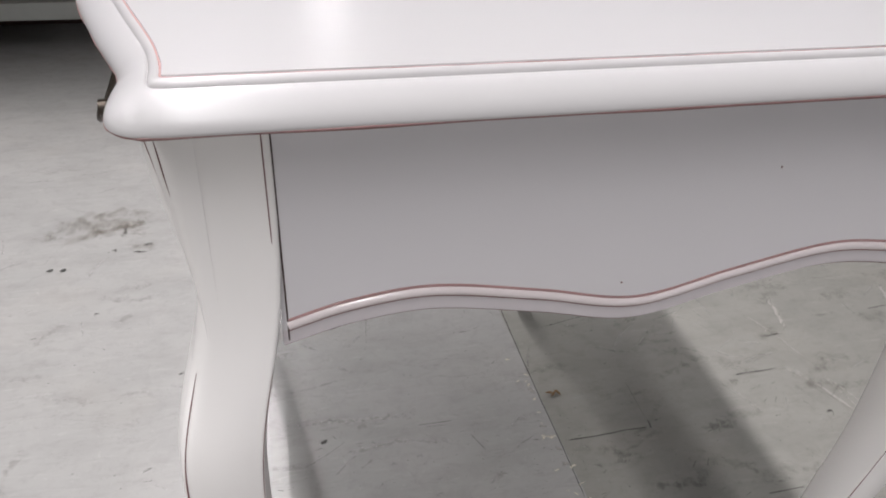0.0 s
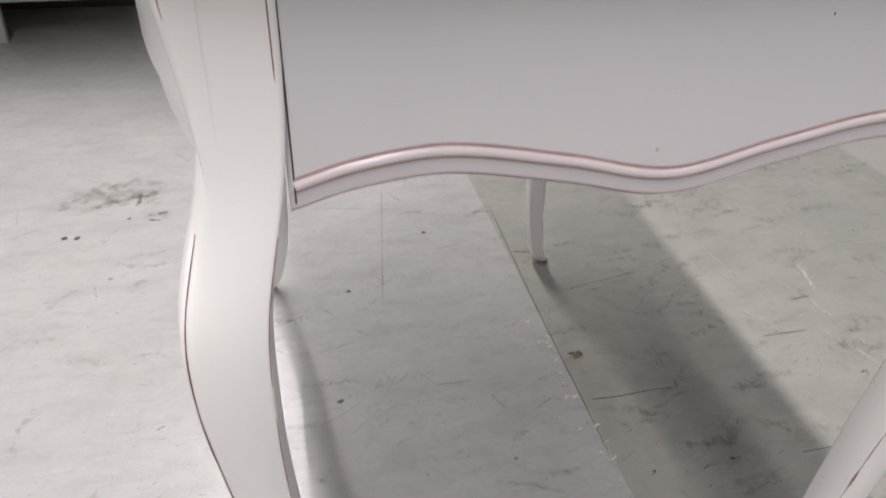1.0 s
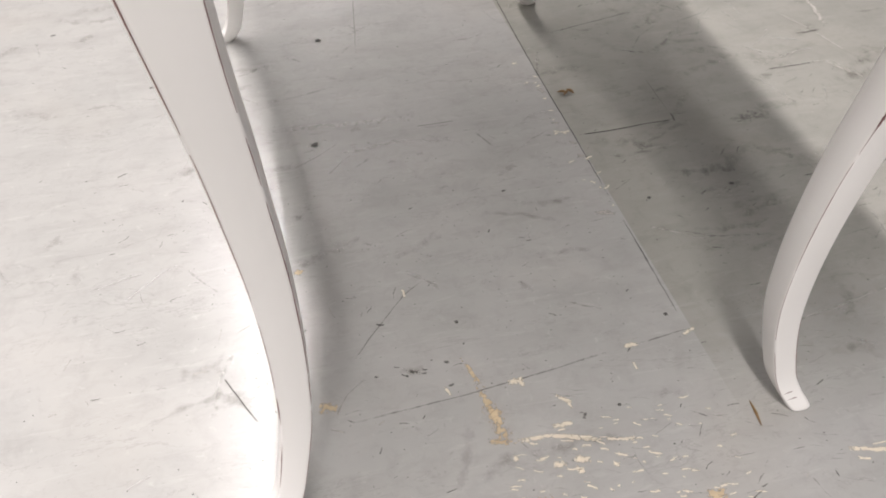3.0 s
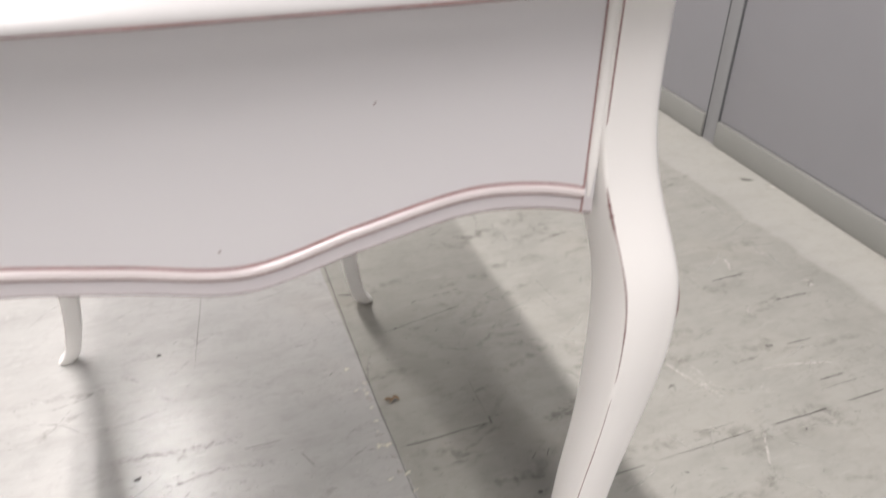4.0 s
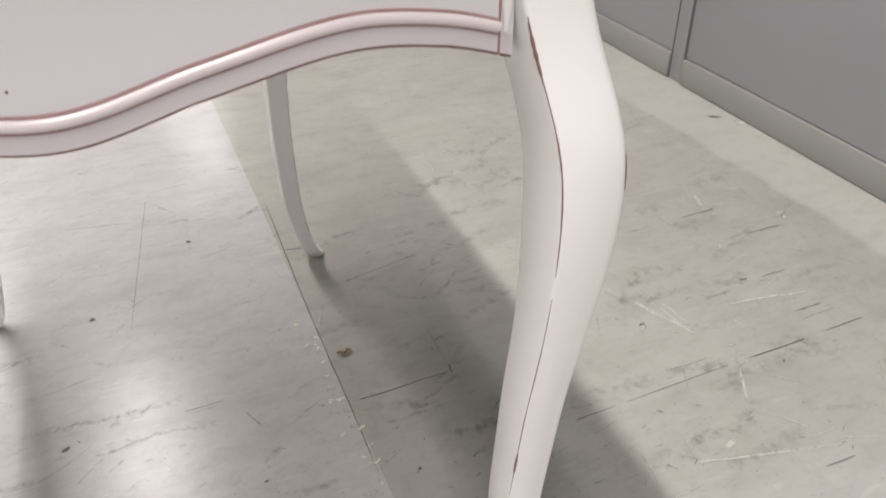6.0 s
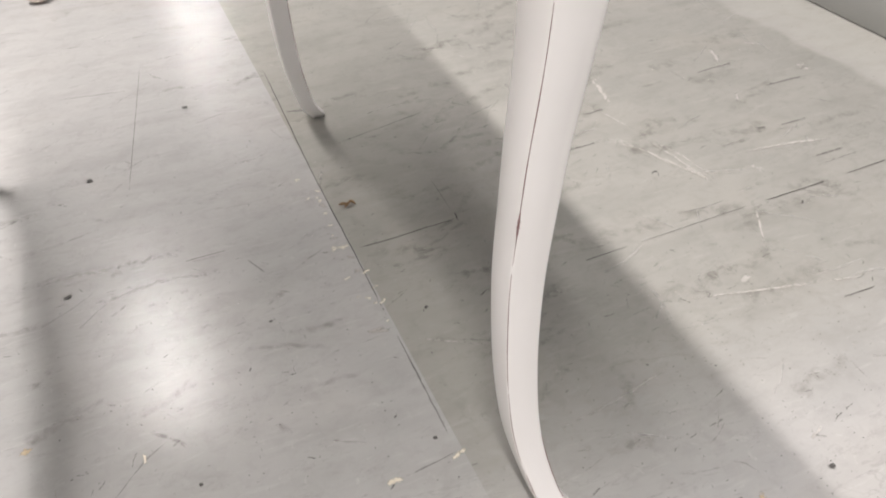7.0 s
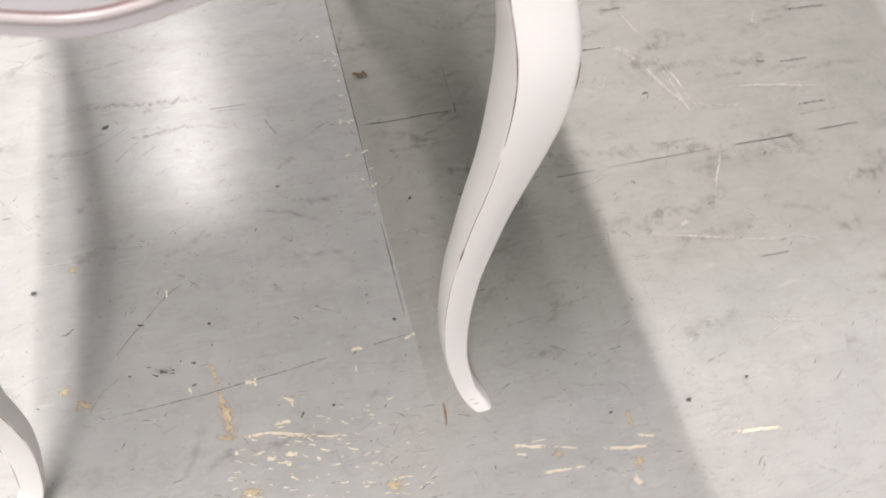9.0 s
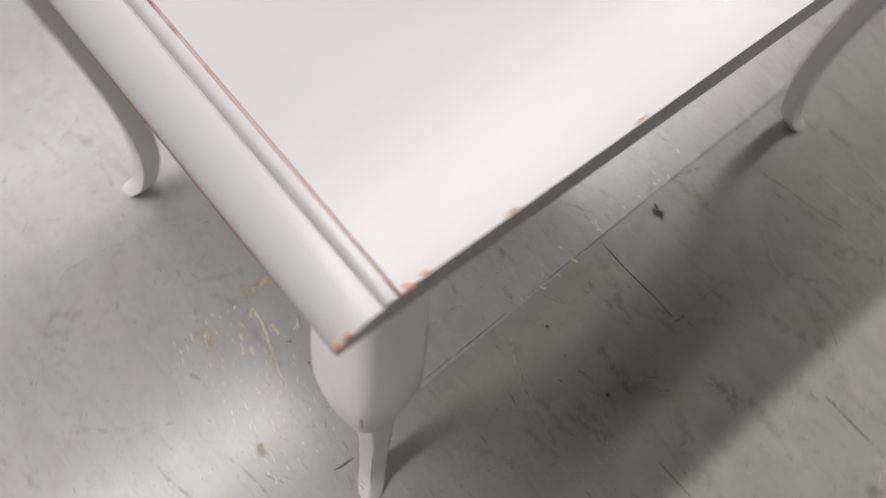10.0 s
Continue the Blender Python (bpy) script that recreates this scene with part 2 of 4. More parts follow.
# ---------------------------------------------------------------- mesh tools
def finish(name, bm, mats, parent=None, label="", smooth=True):
    bmesh.ops.recalc_face_normals(bm, faces=bm.faces)
    me = bpy.data.meshes.new(name)
    bm.to_mesh(me)
    bm.free()
    for m in mats if isinstance(mats, (list, tuple)) else [mats]:
        me.materials.append(m)
    if smooth:
        me.polygons.foreach_set("use_smooth", [True] * len(me.polygons))
        me.set_sharp_from_angle(angle=radians(38))
    ob = new(name, me)
    if parent is not None:
        ob.parent = parent
    if label:
        tagged(ob, label)
    return ob


def part(name, bm, mats, parent, label="", smooth=True):
    return finish(name, bm, mats, parent, label, smooth)


def empty(name, loc=(0, 0, 0)):
    ob = new(name)
    ob.empty_display_size = 0.05
    ob.location = loc
    return ob


def box(bm, lo, hi, bevel=0.0, mat=0):
    c = [(a + b) / 2 for a, b in zip(lo, hi)]
    made = bmesh.ops.create_cube(bm, size=1.0, matrix=Matrix.Translation(c) @ Matrix.Diagonal((*[b - a for a, b in zip(lo, hi)], 1)))
    faces = {f for v in made["verts"] for f in v.link_faces}
    for f in faces:
        f.material_index = mat
    if bevel:
        bmesh.ops.bevel(bm, geom=list({e for f in faces for e in f.edges}), offset=bevel, segments=2, affect="EDGES", profile=0.5)


def boxed(lo, hi, bevel=0.002):
    bm = bmesh.new()
    box(bm, lo, hi, bevel)
    return bm


def tube(bm, pts, radius, sides=6, mat=0, cap=True):
    """A round rod along points."""
    pts = [Vector(p) for p in pts]
    rings = []
    side = None
    for i, p in enumerate(pts):
        d = (pts[min(i + 1, len(pts) - 1)] - pts[max(i - 1, 0)]).normalized()
        if side is None:
            side = d.orthogonal().normalized()
        side = (side - d * side.dot(d)).normalized()
        up = d.cross(side)
        r = radius(i / (len(pts) - 1)) if callable(radius) else radius
        rings.append([bm.verts.new(p + r * (math.cos(a) * side + math.sin(a) * up)) for a in (2 * math.pi * k / sides for k in range(sides))])
    for a, b in zip(rings, rings[1:]):
        for k in range(sides):
            bm.faces.new((a[k], a[(k + 1) % sides], b[(k + 1) % sides], b[k])).material_index = mat
    if cap:
        bm.faces.new(rings[0]).material_index = mat
        bm.faces.new(rings[-1]).material_index = mat


def lathe(bm, profile, centre=(0, 0, 0), sides=24, mat=0):
    """profile: (radius, z) from the bottom up."""
    cx, cy, cz = centre
    rings = [[bm.verts.new((cx + r * math.cos(2 * math.pi * k / sides), cy + r * math.sin(2 * math.pi * k / sides), cz + z)) for k in range(sides)] for r, z in profile]
    for a, b in zip(rings, rings[1:]):
        for k in range(sides):
            bm.faces.new((a[k], a[(k + 1) % sides], b[(k + 1) % sides], b[k])).material_index = mat
    bm.faces.new(rings[0]).material_index = mat
    bm.faces.new(rings[-1]).material_index = mat


def spline(rows, x):
    """Smooth curve through rows of (x, value, ...), x rising."""
    n = len(rows)
    i = max(0, min(n - 2, next((k for k in range(n - 1) if x <= rows[k + 1][0]), n - 2)))
    x0, x1 = rows[i][0], rows[i + 1][0]
    s = (x - x0) / (x1 - x0)
    out = []
    for c in range(1, len(rows[0])):
        def slope(k):
            if k == 0:
                return (rows[1][c] - rows[0][c]) / (rows[1][0] - rows[0][0])
            if k == n - 1:
                return (rows[-1][c] - rows[-2][c]) / (rows[-1][0] - rows[-2][0])
            return (rows[k + 1][c] - rows[k - 1][c]) / (rows[k + 1][0] - rows[k - 1][0])
        h, a, b = x1 - x0, rows[i][c], rows[i + 1][c]
        out.append((2 * s**3 - 3 * s * s + 1) * a + (s**3 - 2 * s * s + s) * h * slope(i) + (3 * s * s - 2 * s**3) * b + (s**3 - s * s) * h * slope(i + 1))
    return out


# ---------------------------------------------------------------- the room
WALL_TURN = -2.9
FAR, NEAR, LEFT = 14.0, -4.5, -6.0
CEIL = 3.36


def room():
    bm = boxed((LEFT - 0.2, NEAR - 0.2, -0.12), (2.6, FAR + 0.2, 0.0), 0)
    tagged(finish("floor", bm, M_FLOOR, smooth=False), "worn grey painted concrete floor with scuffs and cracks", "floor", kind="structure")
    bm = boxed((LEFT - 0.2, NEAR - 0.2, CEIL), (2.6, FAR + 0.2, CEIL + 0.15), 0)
    tagged(finish("ceiling", bm, M_CEIL, smooth=False), "plain dark unseen ceiling above the tube lamps", "ceiling", kind="structure")
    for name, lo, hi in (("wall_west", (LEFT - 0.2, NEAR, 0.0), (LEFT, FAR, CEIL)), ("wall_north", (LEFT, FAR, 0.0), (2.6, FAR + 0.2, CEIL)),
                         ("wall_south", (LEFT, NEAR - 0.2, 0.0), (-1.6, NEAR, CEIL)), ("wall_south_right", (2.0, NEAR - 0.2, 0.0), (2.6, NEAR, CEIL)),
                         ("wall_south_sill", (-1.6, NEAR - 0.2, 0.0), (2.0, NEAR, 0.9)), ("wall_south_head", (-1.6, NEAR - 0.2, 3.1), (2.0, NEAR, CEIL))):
        tagged(finish(name, boxed(lo, hi, 0), M_WALL, smooth=False), "plain dark unseen wall closing the hall", "wall", kind="structure")


def window():
    root = tagged(empty("window_1", (0.2, NEAR - 0.1, 0.9)), "wide window added in the unseen wall for soft front light", "window", kind="structure")
    for x in (-1.8, -0.6, 0.6, 1.8):
        part("window_frame", boxed((x - 0.03 if x > -1.7 else x, -0.03, 0.0), (x + 0.03 if x < 1.7 else x, 0.03, 2.2), 0.003), M_HOUSING, root)
    for z in (0.0, 2.15):
        part("window_rail", boxed((-1.8, -0.028, z), (1.8, 0.028, z + 0.05), 0.003), M_HOUSING, root)
    part("window_sill", boxed((-1.85, 0.03, -0.03), (1.85, 0.16, 0.0), 0.004), M_HOUSING, root)
    d = bpy.data.lights.new("daylight", "AREA")
    d.shape, d.size, d.size_y = "RECTANGLE", 3.5, 2.1
    d.energy, d.color = WINDOW, (1.0, 0.965, 0.95)
    light = new("daylight", d)
    light.matrix_world = look((0.2, NEAR - 0.02, 2.0), (0.2, 5.0, 2.0))


def partition():
    """Steel partition of panels between joint posts, with a skirting."""
    base = tagged(empty("wall_east", (1.509, 1.167, 0.0)), "grey steel partition wall of panels with joint posts", "wall", kind="structure")
    base.rotation_euler = (0, 0, radians(WALL_TURN))
    step, half = 0.925, 0.0225
    for k in range(-6, 14):
        y = k * step
        part("joint_post", boxed((-0.003, y - half, 0.0), (0.05, y + half, CEIL), 0.0015), M_POST, base)
        for s in (-1, 1):
            part("joint_gap", boxed((-0.0015, y + s * (half + 0.0035) - 0.0032, 0.0), (0.05, y + s * (half + 0.0035) + 0.0032, CEIL), 0), M_SEAL, base)
        part("panel", boxed((0.0, y + half + 0.006, 0.068), (0.05, y + step - half - 0.006, CEIL), 0.001), M_PANEL, base)
        part("skirting", boxed((-0.008, y + half + 0.006, 0.002), (0.05, y + step - half - 0.006, 0.066), 0.0015), M_SKIRT, base)


room()
window()
partition()


def blot(bm, x, y, length, width, turn, z, rng, points=9):
    """A flat ragged patch lying on the floor."""
    c, s = math.cos(radians(turn)), math.sin(radians(turn))
    lift = rng.uniform(0, 0.0004)
    ring = []
    for k in range(points):
        a = 2 * math.pi * (k + rng.uniform(-0.3, 0.3)) / points
        q = rng.uniform(0.55, 1.1)
        u, v = length / 2 * math.cos(a) * q, width / 2 * math.sin(a) * q
        ring.append(bm.verts.new((x + c * u - s * v, y + s * u + c * v, z + lift)))
    bm.faces.new(ring)


def strokes(bm, rows, rng, z=0.0010):
    """Flat ribbons on the floor, one for each row of (points, width), with UVs along and across."""
    uv = bm.loops.layers.uv.verify()
    for pts, width in rows:
        pts = [Vector(p) for p in pts]
        if len(pts) == 2 and (pts[1] - pts[0]).length < width:
            d = (pts[1] - pts[0]).normalized() * width * 0.35
            pts = [pts[0] - d, pts[1] + d]
        total = sum((b - a).length for a, b in zip(pts, pts[1:]))
        lift, run, cols = z + rng.uniform(0, 0.0005), 0.0, []
        for i, (a, b) in enumerate(zip(pts, pts[1:])):
            n = max(2, int((b - a).length / 0.012))
            for k in range(n if i < len(pts) - 2 else n + 1):
                p = a.lerp(b, k / n)
                ahead = (pts[min(i + 2, len(pts) - 1)] - a) if k == n - 1 else (b - a)
                side = Vector((-ahead.y, ahead.x)).normalized()
                p = p + side * rng.gauss(0, width * 0.10)
                w = width * rng.uniform(0.50, 0.75)
                cols.append((bm.verts.new((*(p + side * w), lift)), bm.verts.new((*(p - side * w), lift)), min(1.0, (run + (p - a).length) / total)))
            run += (b - a).length
        for (a0, a1, u0), (b0, b1, u1) in zip(cols, cols[1:]):
            f = bm.faces.new((a0, b0, b1, a1))
            for loop, co in zip(f.loops, ((u0, 0.0), (u1, 0.0), (u1, 1.0), (u0, 1.0))):
                loop[uv].uv = co


def scattered(rng, count, area, length, width, turn, spread):
    """Random straight strokes over an area (x0, x1, y0, y1)."""
    rows = []
    for k in range(count):
        x, y, a, q = rng.uniform(*area[:2]), rng.uniform(*area[2:]), radians(rng.gauss(turn, spread)), rng.uniform(*length) / 2
        bow = rng.gauss(0, q * 0.12)
        rows.append(([(x - q * math.cos(a), y - q * math.sin(a)), (x - bow * math.sin(a), y + bow * math.cos(a)), (x + q * math.cos(a), y + q * math.sin(a))], rng.uniform(*width)))
    return rows


def floor_marks():
    rng = random.Random(21)
    ground = bpy.data.objects["floor"]
    # joints and cracks: crisp ones first, then worn ones
    bm = bmesh.new()
    strokes(bm, (([(0.393, 1.0), (0.387, 0.80), (0.3815, 0.62), (0.380, 0.50), (0.3795, 0.405), (0.378, 0.33), (0.377, 0.245)], 0.0013), ([(0.381, 0.407), (0.434, 0.4055), (0.485, 0.408), (0.527, 0.407)], 0.0015),
                 ([(0.632, 0.2585), (0.70, 0.259)], 0.0014), ([(0.70, 0.259), (0.80, 0.260), (0.900, 0.260)], 0.0008), ([(0.915, 0.260), (0.981, 0.259), (1.034, 0.259)], 0.0019), ([(1.065, 0.2605), (1.148, 0.261)], 0.0015),
                 ([(0.868, 0.074), (0.918, 0.072)], 0.0011)), rng)
    part("crack", bm, D_LINE, ground, "crisp dark joint lines and cracks in the floor", smooth=False)
    bm = bmesh.new()
    strokes(bm, (([(0.377, 0.245), (0.377, 0.16)], 0.0009), ([(0.190, 1.12), (0.122, 0.64)], 0.0009), ([(0.02, 1.028), (0.166, 1.000)], 0.0014),
                 ([(0.386, 0.800), (0.43, 0.787)], 0.003), ([(-0.106, 0.139), (-0.07, 0.066)], 0.0016), ([(0.53, 0.423), (0.527, 0.402)], 0.002), ([(0.171, 0.479), (0.235, 0.478)], 0.0012)), rng)
    part("worn_crack", bm, D_CRACK, ground, "broken thin cracks in the floor", smooth=False)
    bm = bmesh.new()
    strokes(bm, (([(-0.011, 0.047), (0.071, 0.05), (0.134, 0.052), (0.198, 0.057), (0.287, 0.065), (0.309, 0.066)], 0.0022), ([(0.315, 0.067), (0.378, 0.072)], 0.0022), ([(0.377, 0.23), (0.376, 0.15), (0.375, 0.075)], 0.0022), ([(0.528, 0.42), (0.532, 0.52)], 0.0012), ([(0.017, 0.105), (0.049, 0.142), (0.096, 0.191), (0.135, 0.214)], 0.0018), ([(0.25, 0.449), (0.268, 0.408)], 0.0024),
                 ([(0.793, 0.288), (0.832, 0.284), (0.883, 0.284)], 0.0020), ([(1.035, 0.293), (1.102, 0.295), (1.148, 0.294)], 0.0020), ([(0.42, 0.66), (0.62, 0.70)], 0.003)), rng)
    part("faint_joint", bm, D_FAINT, ground, "faint grey joint lines in the floor", smooth=False)
    # dark flecks: single ones, rows of tiny pits, then scattered
    bm = bmesh.new()
    for x, y, a, b, turn in ((-0.431, 0.996, 0.014, 0.012, 0), (-0.407, 0.992, 0.014, 0.012, 0), (0.239, 0.893, 0.014, 0.010, 30), (0.036, 0.472, 0.012, 0.008, 20), (0.076, 0.730, 0.012, 0.008, 0),
                             (0.538, 0.268, 0.009, 0.007, 0), (0.424, 0.268, 0.006, 0.006, 0), (0.141, 0.140, 0.005, 0.005, 0), (-0.058, 0.228, 0.008, 0.007, 0),
                             (0.252, 0.324, 0.006, 0.005, 0), (0.685, -0.090, 0.008, 0.006, 10), (0.362, 0.095, 0.006, 0.005, 0), (0.268, 0.004, 0.005, 0.004, 0), (0.585, -0.082, 0.005, 0.004, 0), (0.770, -0.080, 0.005, 0.004, 0)):
        blot(bm, x, y, a, b, turn, 0.0016, rng, 11)
    for x, y0, y1 in ((0.478, -0.24, -0.12), (0.508, -0.28, -0.13), (0.540, -0.30, 0.02), (0.586, -0.26, 0.06), (0.625, -0.30, 0.10), (0.664, -0.30, 0.14), (0.695, -0.24, 0.12), (0.735, -0.24, 0.16), (0.788, -0.20, 0.20), (0.84, -0.16, 0.22),
                      (0.44, -0.30, -0.16), (0.30, -0.30, -0.12), (0.26, 0.12, 0.34), (0.20, 0.10, 0.30), (0.33, 0.14, 0.40)):
        y = y0
        while y < y1:
            y += rng.choice((0.007, 0.008, 0.011, 0.019, 0.03))
            blot(bm, x + rng.gauss(0, 0.0016), y, rng.uniform(0.0012, 0.0026), rng.uniform(0.0009, 0.0015), rng.gauss(-12, 12), 0.0016, rng, 6)
    for k in range(360):
        x, y = rng.uniform(-0.75, 1.45), rng.uniform(-0.45, 1.6)
        blot(bm, x, y, rng.choice((0.002, 0.0025, 0.003, 0.004, 0.005)) * rng.uniform(0.6, 1.2), rng.uniform(0.0009, 0.0020), rng.gauss(12, 35), 0.0016, rng, 7)
    for k in range(700):
        blot(bm, rng.uniform(-0.3, 1.0), rng.uniform(-0.36, 0.45), rng.uniform(0.0010, 0.0026), rng.uniform(0.0007, 0.0015), rng.gauss(5, 40), 0.0016, rng, 6)
    tagged(finish("dark_floor_flecks", bm, M_FLECK, smooth=False), "small dark flecks and pits in the floor", "floor marks", kind="stuff")
    # dark scuffs
    bm = bmesh.new()
    strokes(bm, (
        ([(0.078, 0.092), (0.089, 0.089)], 0.004), ([(0.092, 0.091), (0.1, 0.088)], 0.002), ([(0.069, 0.091), (0.078, 0.085)], 0.003),
        ([(-0.024, 0.161), (-0.011, 0.171)], 0.0022), ([(0.057, 0.158), (0.069, 0.154)], 0.003), ([(0.116, 0.094), (0.12, 0.094)], 0.005),
        ([(0.049, 0.092), (0.044, 0.094)], 0.003), ([(0.229, -0.002), (0.233, 0.005)], 0.004), ([(0.113, 0.065), (0.12, 0.067)], 0.003),
        ([(0.071, 0.098), (0.064, 0.101)], 0.002), ([(0.827, 0.383), (0.837, 0.382)], 0.004), ([(0.431, -0.106), (0.431, -0.116)], 0.0015),
        ([(0.43, -0.106), (0.434, -0.107)], 0.001), ([(0.742, 0.231), (0.747, 0.225)], 0.004), ([(0.96, 0.234), (0.969, 0.238)], 0.004),
        ([(0.821, 0.381), (0.834, 0.384)], 0.004), ([(0.825, 0.567), (0.867, 0.569)], 0.005), ([(1.139, 0.513), (1.244, 0.512)], 0.005)), rng)
    strokes(bm, (
        ([(1.07, 0.604), (1.167, 0.607)], 0.004), ([(1.039, 0.412), (1.057, 0.407)], 0.005), ([(1.07, 0.402), (1.135, 0.403)], 0.004),
        ([(0.71, 0.487), (0.813, 0.488)], 0.004), ([(1.054, 0.314), (1.12, 0.312)], 0.004), ([(-0.287, 1.038), (-0.257, 1.031)], 0.009),
        ([(-0.269, 1.059), (-0.248, 1.06)], 0.012), ([(-0.326, 1.05), (-0.316, 1.042)], 0.012), ([(-0.312, 1.091), (-0.309, 1.152)], 0.01),
        ([(-0.331, 0.84), (-0.32, 0.846)], 0.008), ([(-0.179, 0.657), (-0.168, 0.664)], 0.006)), rng)
    strokes(bm, (([(1.428, 0.948), (1.460, 0.930)], 0.018),), rng)
    strokes(bm, scattered(rng, 55, (-0.75, 1.28, -0.40, 1.5), (0.006, 0.020), (0.0008, 0.0022), 14, 28), rng)
    strokes(bm, scattered(rng, 220, (-0.25, 0.95, -0.34, 0.48), (0.005, 0.022), (0.0007, 0.0015), 8, 34), rng)
    tagged(finish("dark_floor_scuffs", bm, D_SCUFF, smooth=False), "blackish scuff marks on the floor", "floor marks", kind="stuff")
    # stains
    bm = bmesh.new()
    strokes(bm, (
        ([(0.068, 0.09), (0.099, 0.089)], 0.016), ([(0.085, 0.491), (0.104, 0.493)], 0.014), ([(0.123, 0.414), (0.134, 0.414)], 0.009),
        ([(0.169, 0.405), (0.178, 0.405)], 0.009), ([(0.144, 0.378), (0.156, 0.377)], 0.009), ([(0.163, 0.419), (0.173, 0.421)], 0.008),
        ([(0.174, 0.348), (0.191, 0.351)], 0.008), ([(0.03, 0.475), (0.04, 0.475)], 0.012), ([(-0.007, 0.339), (0.005, 0.339)], 0.01),
        ([(0.105, 0.462), (0.113, 0.452)], 0.006), ([(0.176, 0.375), (0.193, 0.374)], 0.006), ([(0.316, 0.354), (0.34, 0.357)], 0.009),
        ([(0.226, 0.171), (0.235, 0.167)], 0.016), ([(0.072, 0.022), (0.08, 0.019)], 0.016), ([(0.524, 0.477), (0.565, 0.479)], 0.012),
        ([(0.467, 0.658), (0.514, 0.656)], 0.01), ([(0.518, 0.015), (0.557, -0.005)], 0.022), ([(0.505, -0.046), (0.53, -0.048)], 0.003)), rng)
    strokes(bm, (
        ([(0.508, -0.053), (0.559, -0.059)], 0.004), ([(0.592, -0.036), (0.619, -0.039)], 0.005), ([(0.319, 0.01), (0.331, 0.007)], 0.024),
        ([(0.929, -0.065), (0.945, -0.068)], 0.026), ([(0.865, 0.478), (0.913, 0.465)], 0.02), ([(1.036, 0.398), (1.125, 0.382)], 0.016),
        ([(0.904, 0.427), (0.959, 0.424)], 0.02), ([(0.915, 0.295), (0.955, 0.289)], 0.012), ([(0.946, 0.605), (1.017, 0.602)], 0.008),
        ([(0.945, 0.392), (1.022, 0.394)], 0.01), ([(0.877, 0.509), (0.983, 0.475)], 0.022), ([(0.698, 0.475), (0.734, 0.47)], 0.009)), rng)
    strokes(bm, (([(-0.258, 0.325), (-0.250, 0.285)], 0.016), ([(-0.252, 0.252), (-0.244, 0.222)], 0.008), ([(-0.30, 0.36), (-0.27, 0.37)], 0.020),
                 ([(0.075, 1.17), (0.10, 1.13)], 0.006), ([(-0.01, 1.243), (0.02, 1.235)], 0.012), ([(0.10, 1.45), (0.24, 1.46)], 0.010), ([(1.43, 0.945), (1.465, 0.930)], 0.012)), rng)
    strokes(bm, scattered(rng, 64, (0.64, 1.29, -0.05, 1.05), (0.05, 0.18), (0.016, 0.044), 6, 14), rng)
    strokes(bm, scattered(rng, 30, (0.40, 0.64, 0.06, 0.95), (0.04, 0.14), (0.010, 0.030), 8, 20), rng)
    strokes(bm, scattered(rng, 70, (-0.70, 0.38, -0.35, 1.5), (0.04, 0.14), (0.006, 0.024), 12, 30), rng)
    strokes(bm, scattered(rng, 110, (0.18, 0.64, -0.16, 0.05), (0.010, 0.045), (0.0008, 0.0018), -14, 7), rng)
    tagged(finish("floor_stains", bm, D_STAIN, smooth=False), "grey-brown stains and rubbed patches on the floor", "floor marks", kind="stuff")
    # a brown smear with a blackish spot
    bm = bmesh.new()
    strokes(bm, (([(-0.480, 1.06), (-0.445, 1.14), (-0.385, 1.195), (-0.30, 1.195), (-0.235, 1.12)], 0.045), ([(-0.46, 1.085), (-0.38, 1.12), (-0.27, 1.13)], 0.050), ([(-0.44, 1.16), (-0.34, 1.15), (-0.24, 1.11)], 0.070),
                 ([(-0.305, 1.058), (-0.238, 1.050)], 0.030)), rng)
    part("smear", bm, D_SMEAR, ground, "brown dirt smear on the floor", smooth=False)
    # ochre paint left on the floor
    bm = bmesh.new()
    strokes(bm, (
        ([(0.134, 0.096), (0.141, 0.068), (0.1425, 0.056)], 0.005), ([(0.142, 0.062), (0.147, 0.025), (0.148, 0.010)], 0.009), ([(0.145, 0.036), (0.148, 0.010), (0.1485, -0.010)], 0.015),
        ([(0.133, -0.003), (0.154, -0.008)], 0.006), ([(-0.014, 0.071), (0.006, 0.066)], 0.012),
        ([(-0.029, 0.09), (-0.022, 0.092)], 0.012), ([(0.608, -0.082), (0.605, -0.093), (0.603, -0.106)], 0.007), ([(0.504, -0.111), (0.51, -0.116)], 0.009),
        ([(0.597, -0.142), (0.593, -0.152)], 0.012), ([(-0.016, 0.254), (-0.008, 0.248)], 0.01), ([(0.311, -0.1), (0.321, -0.104)], 0.012),
        ([(0.15, -0.072), (0.179, -0.074)], 0.014)), rng)
    strokes(bm, (([(0.642, -0.225), (0.648, -0.275)], 0.020),), rng, 0.0014)
    tagged(finish("ochre_paint_residue", bm, D_OCHRE, smooth=False), "flaked ochre paint left on the grey floor", "floor marks", kind="stuff")
    # cream scratches
    bm = bmesh.new()
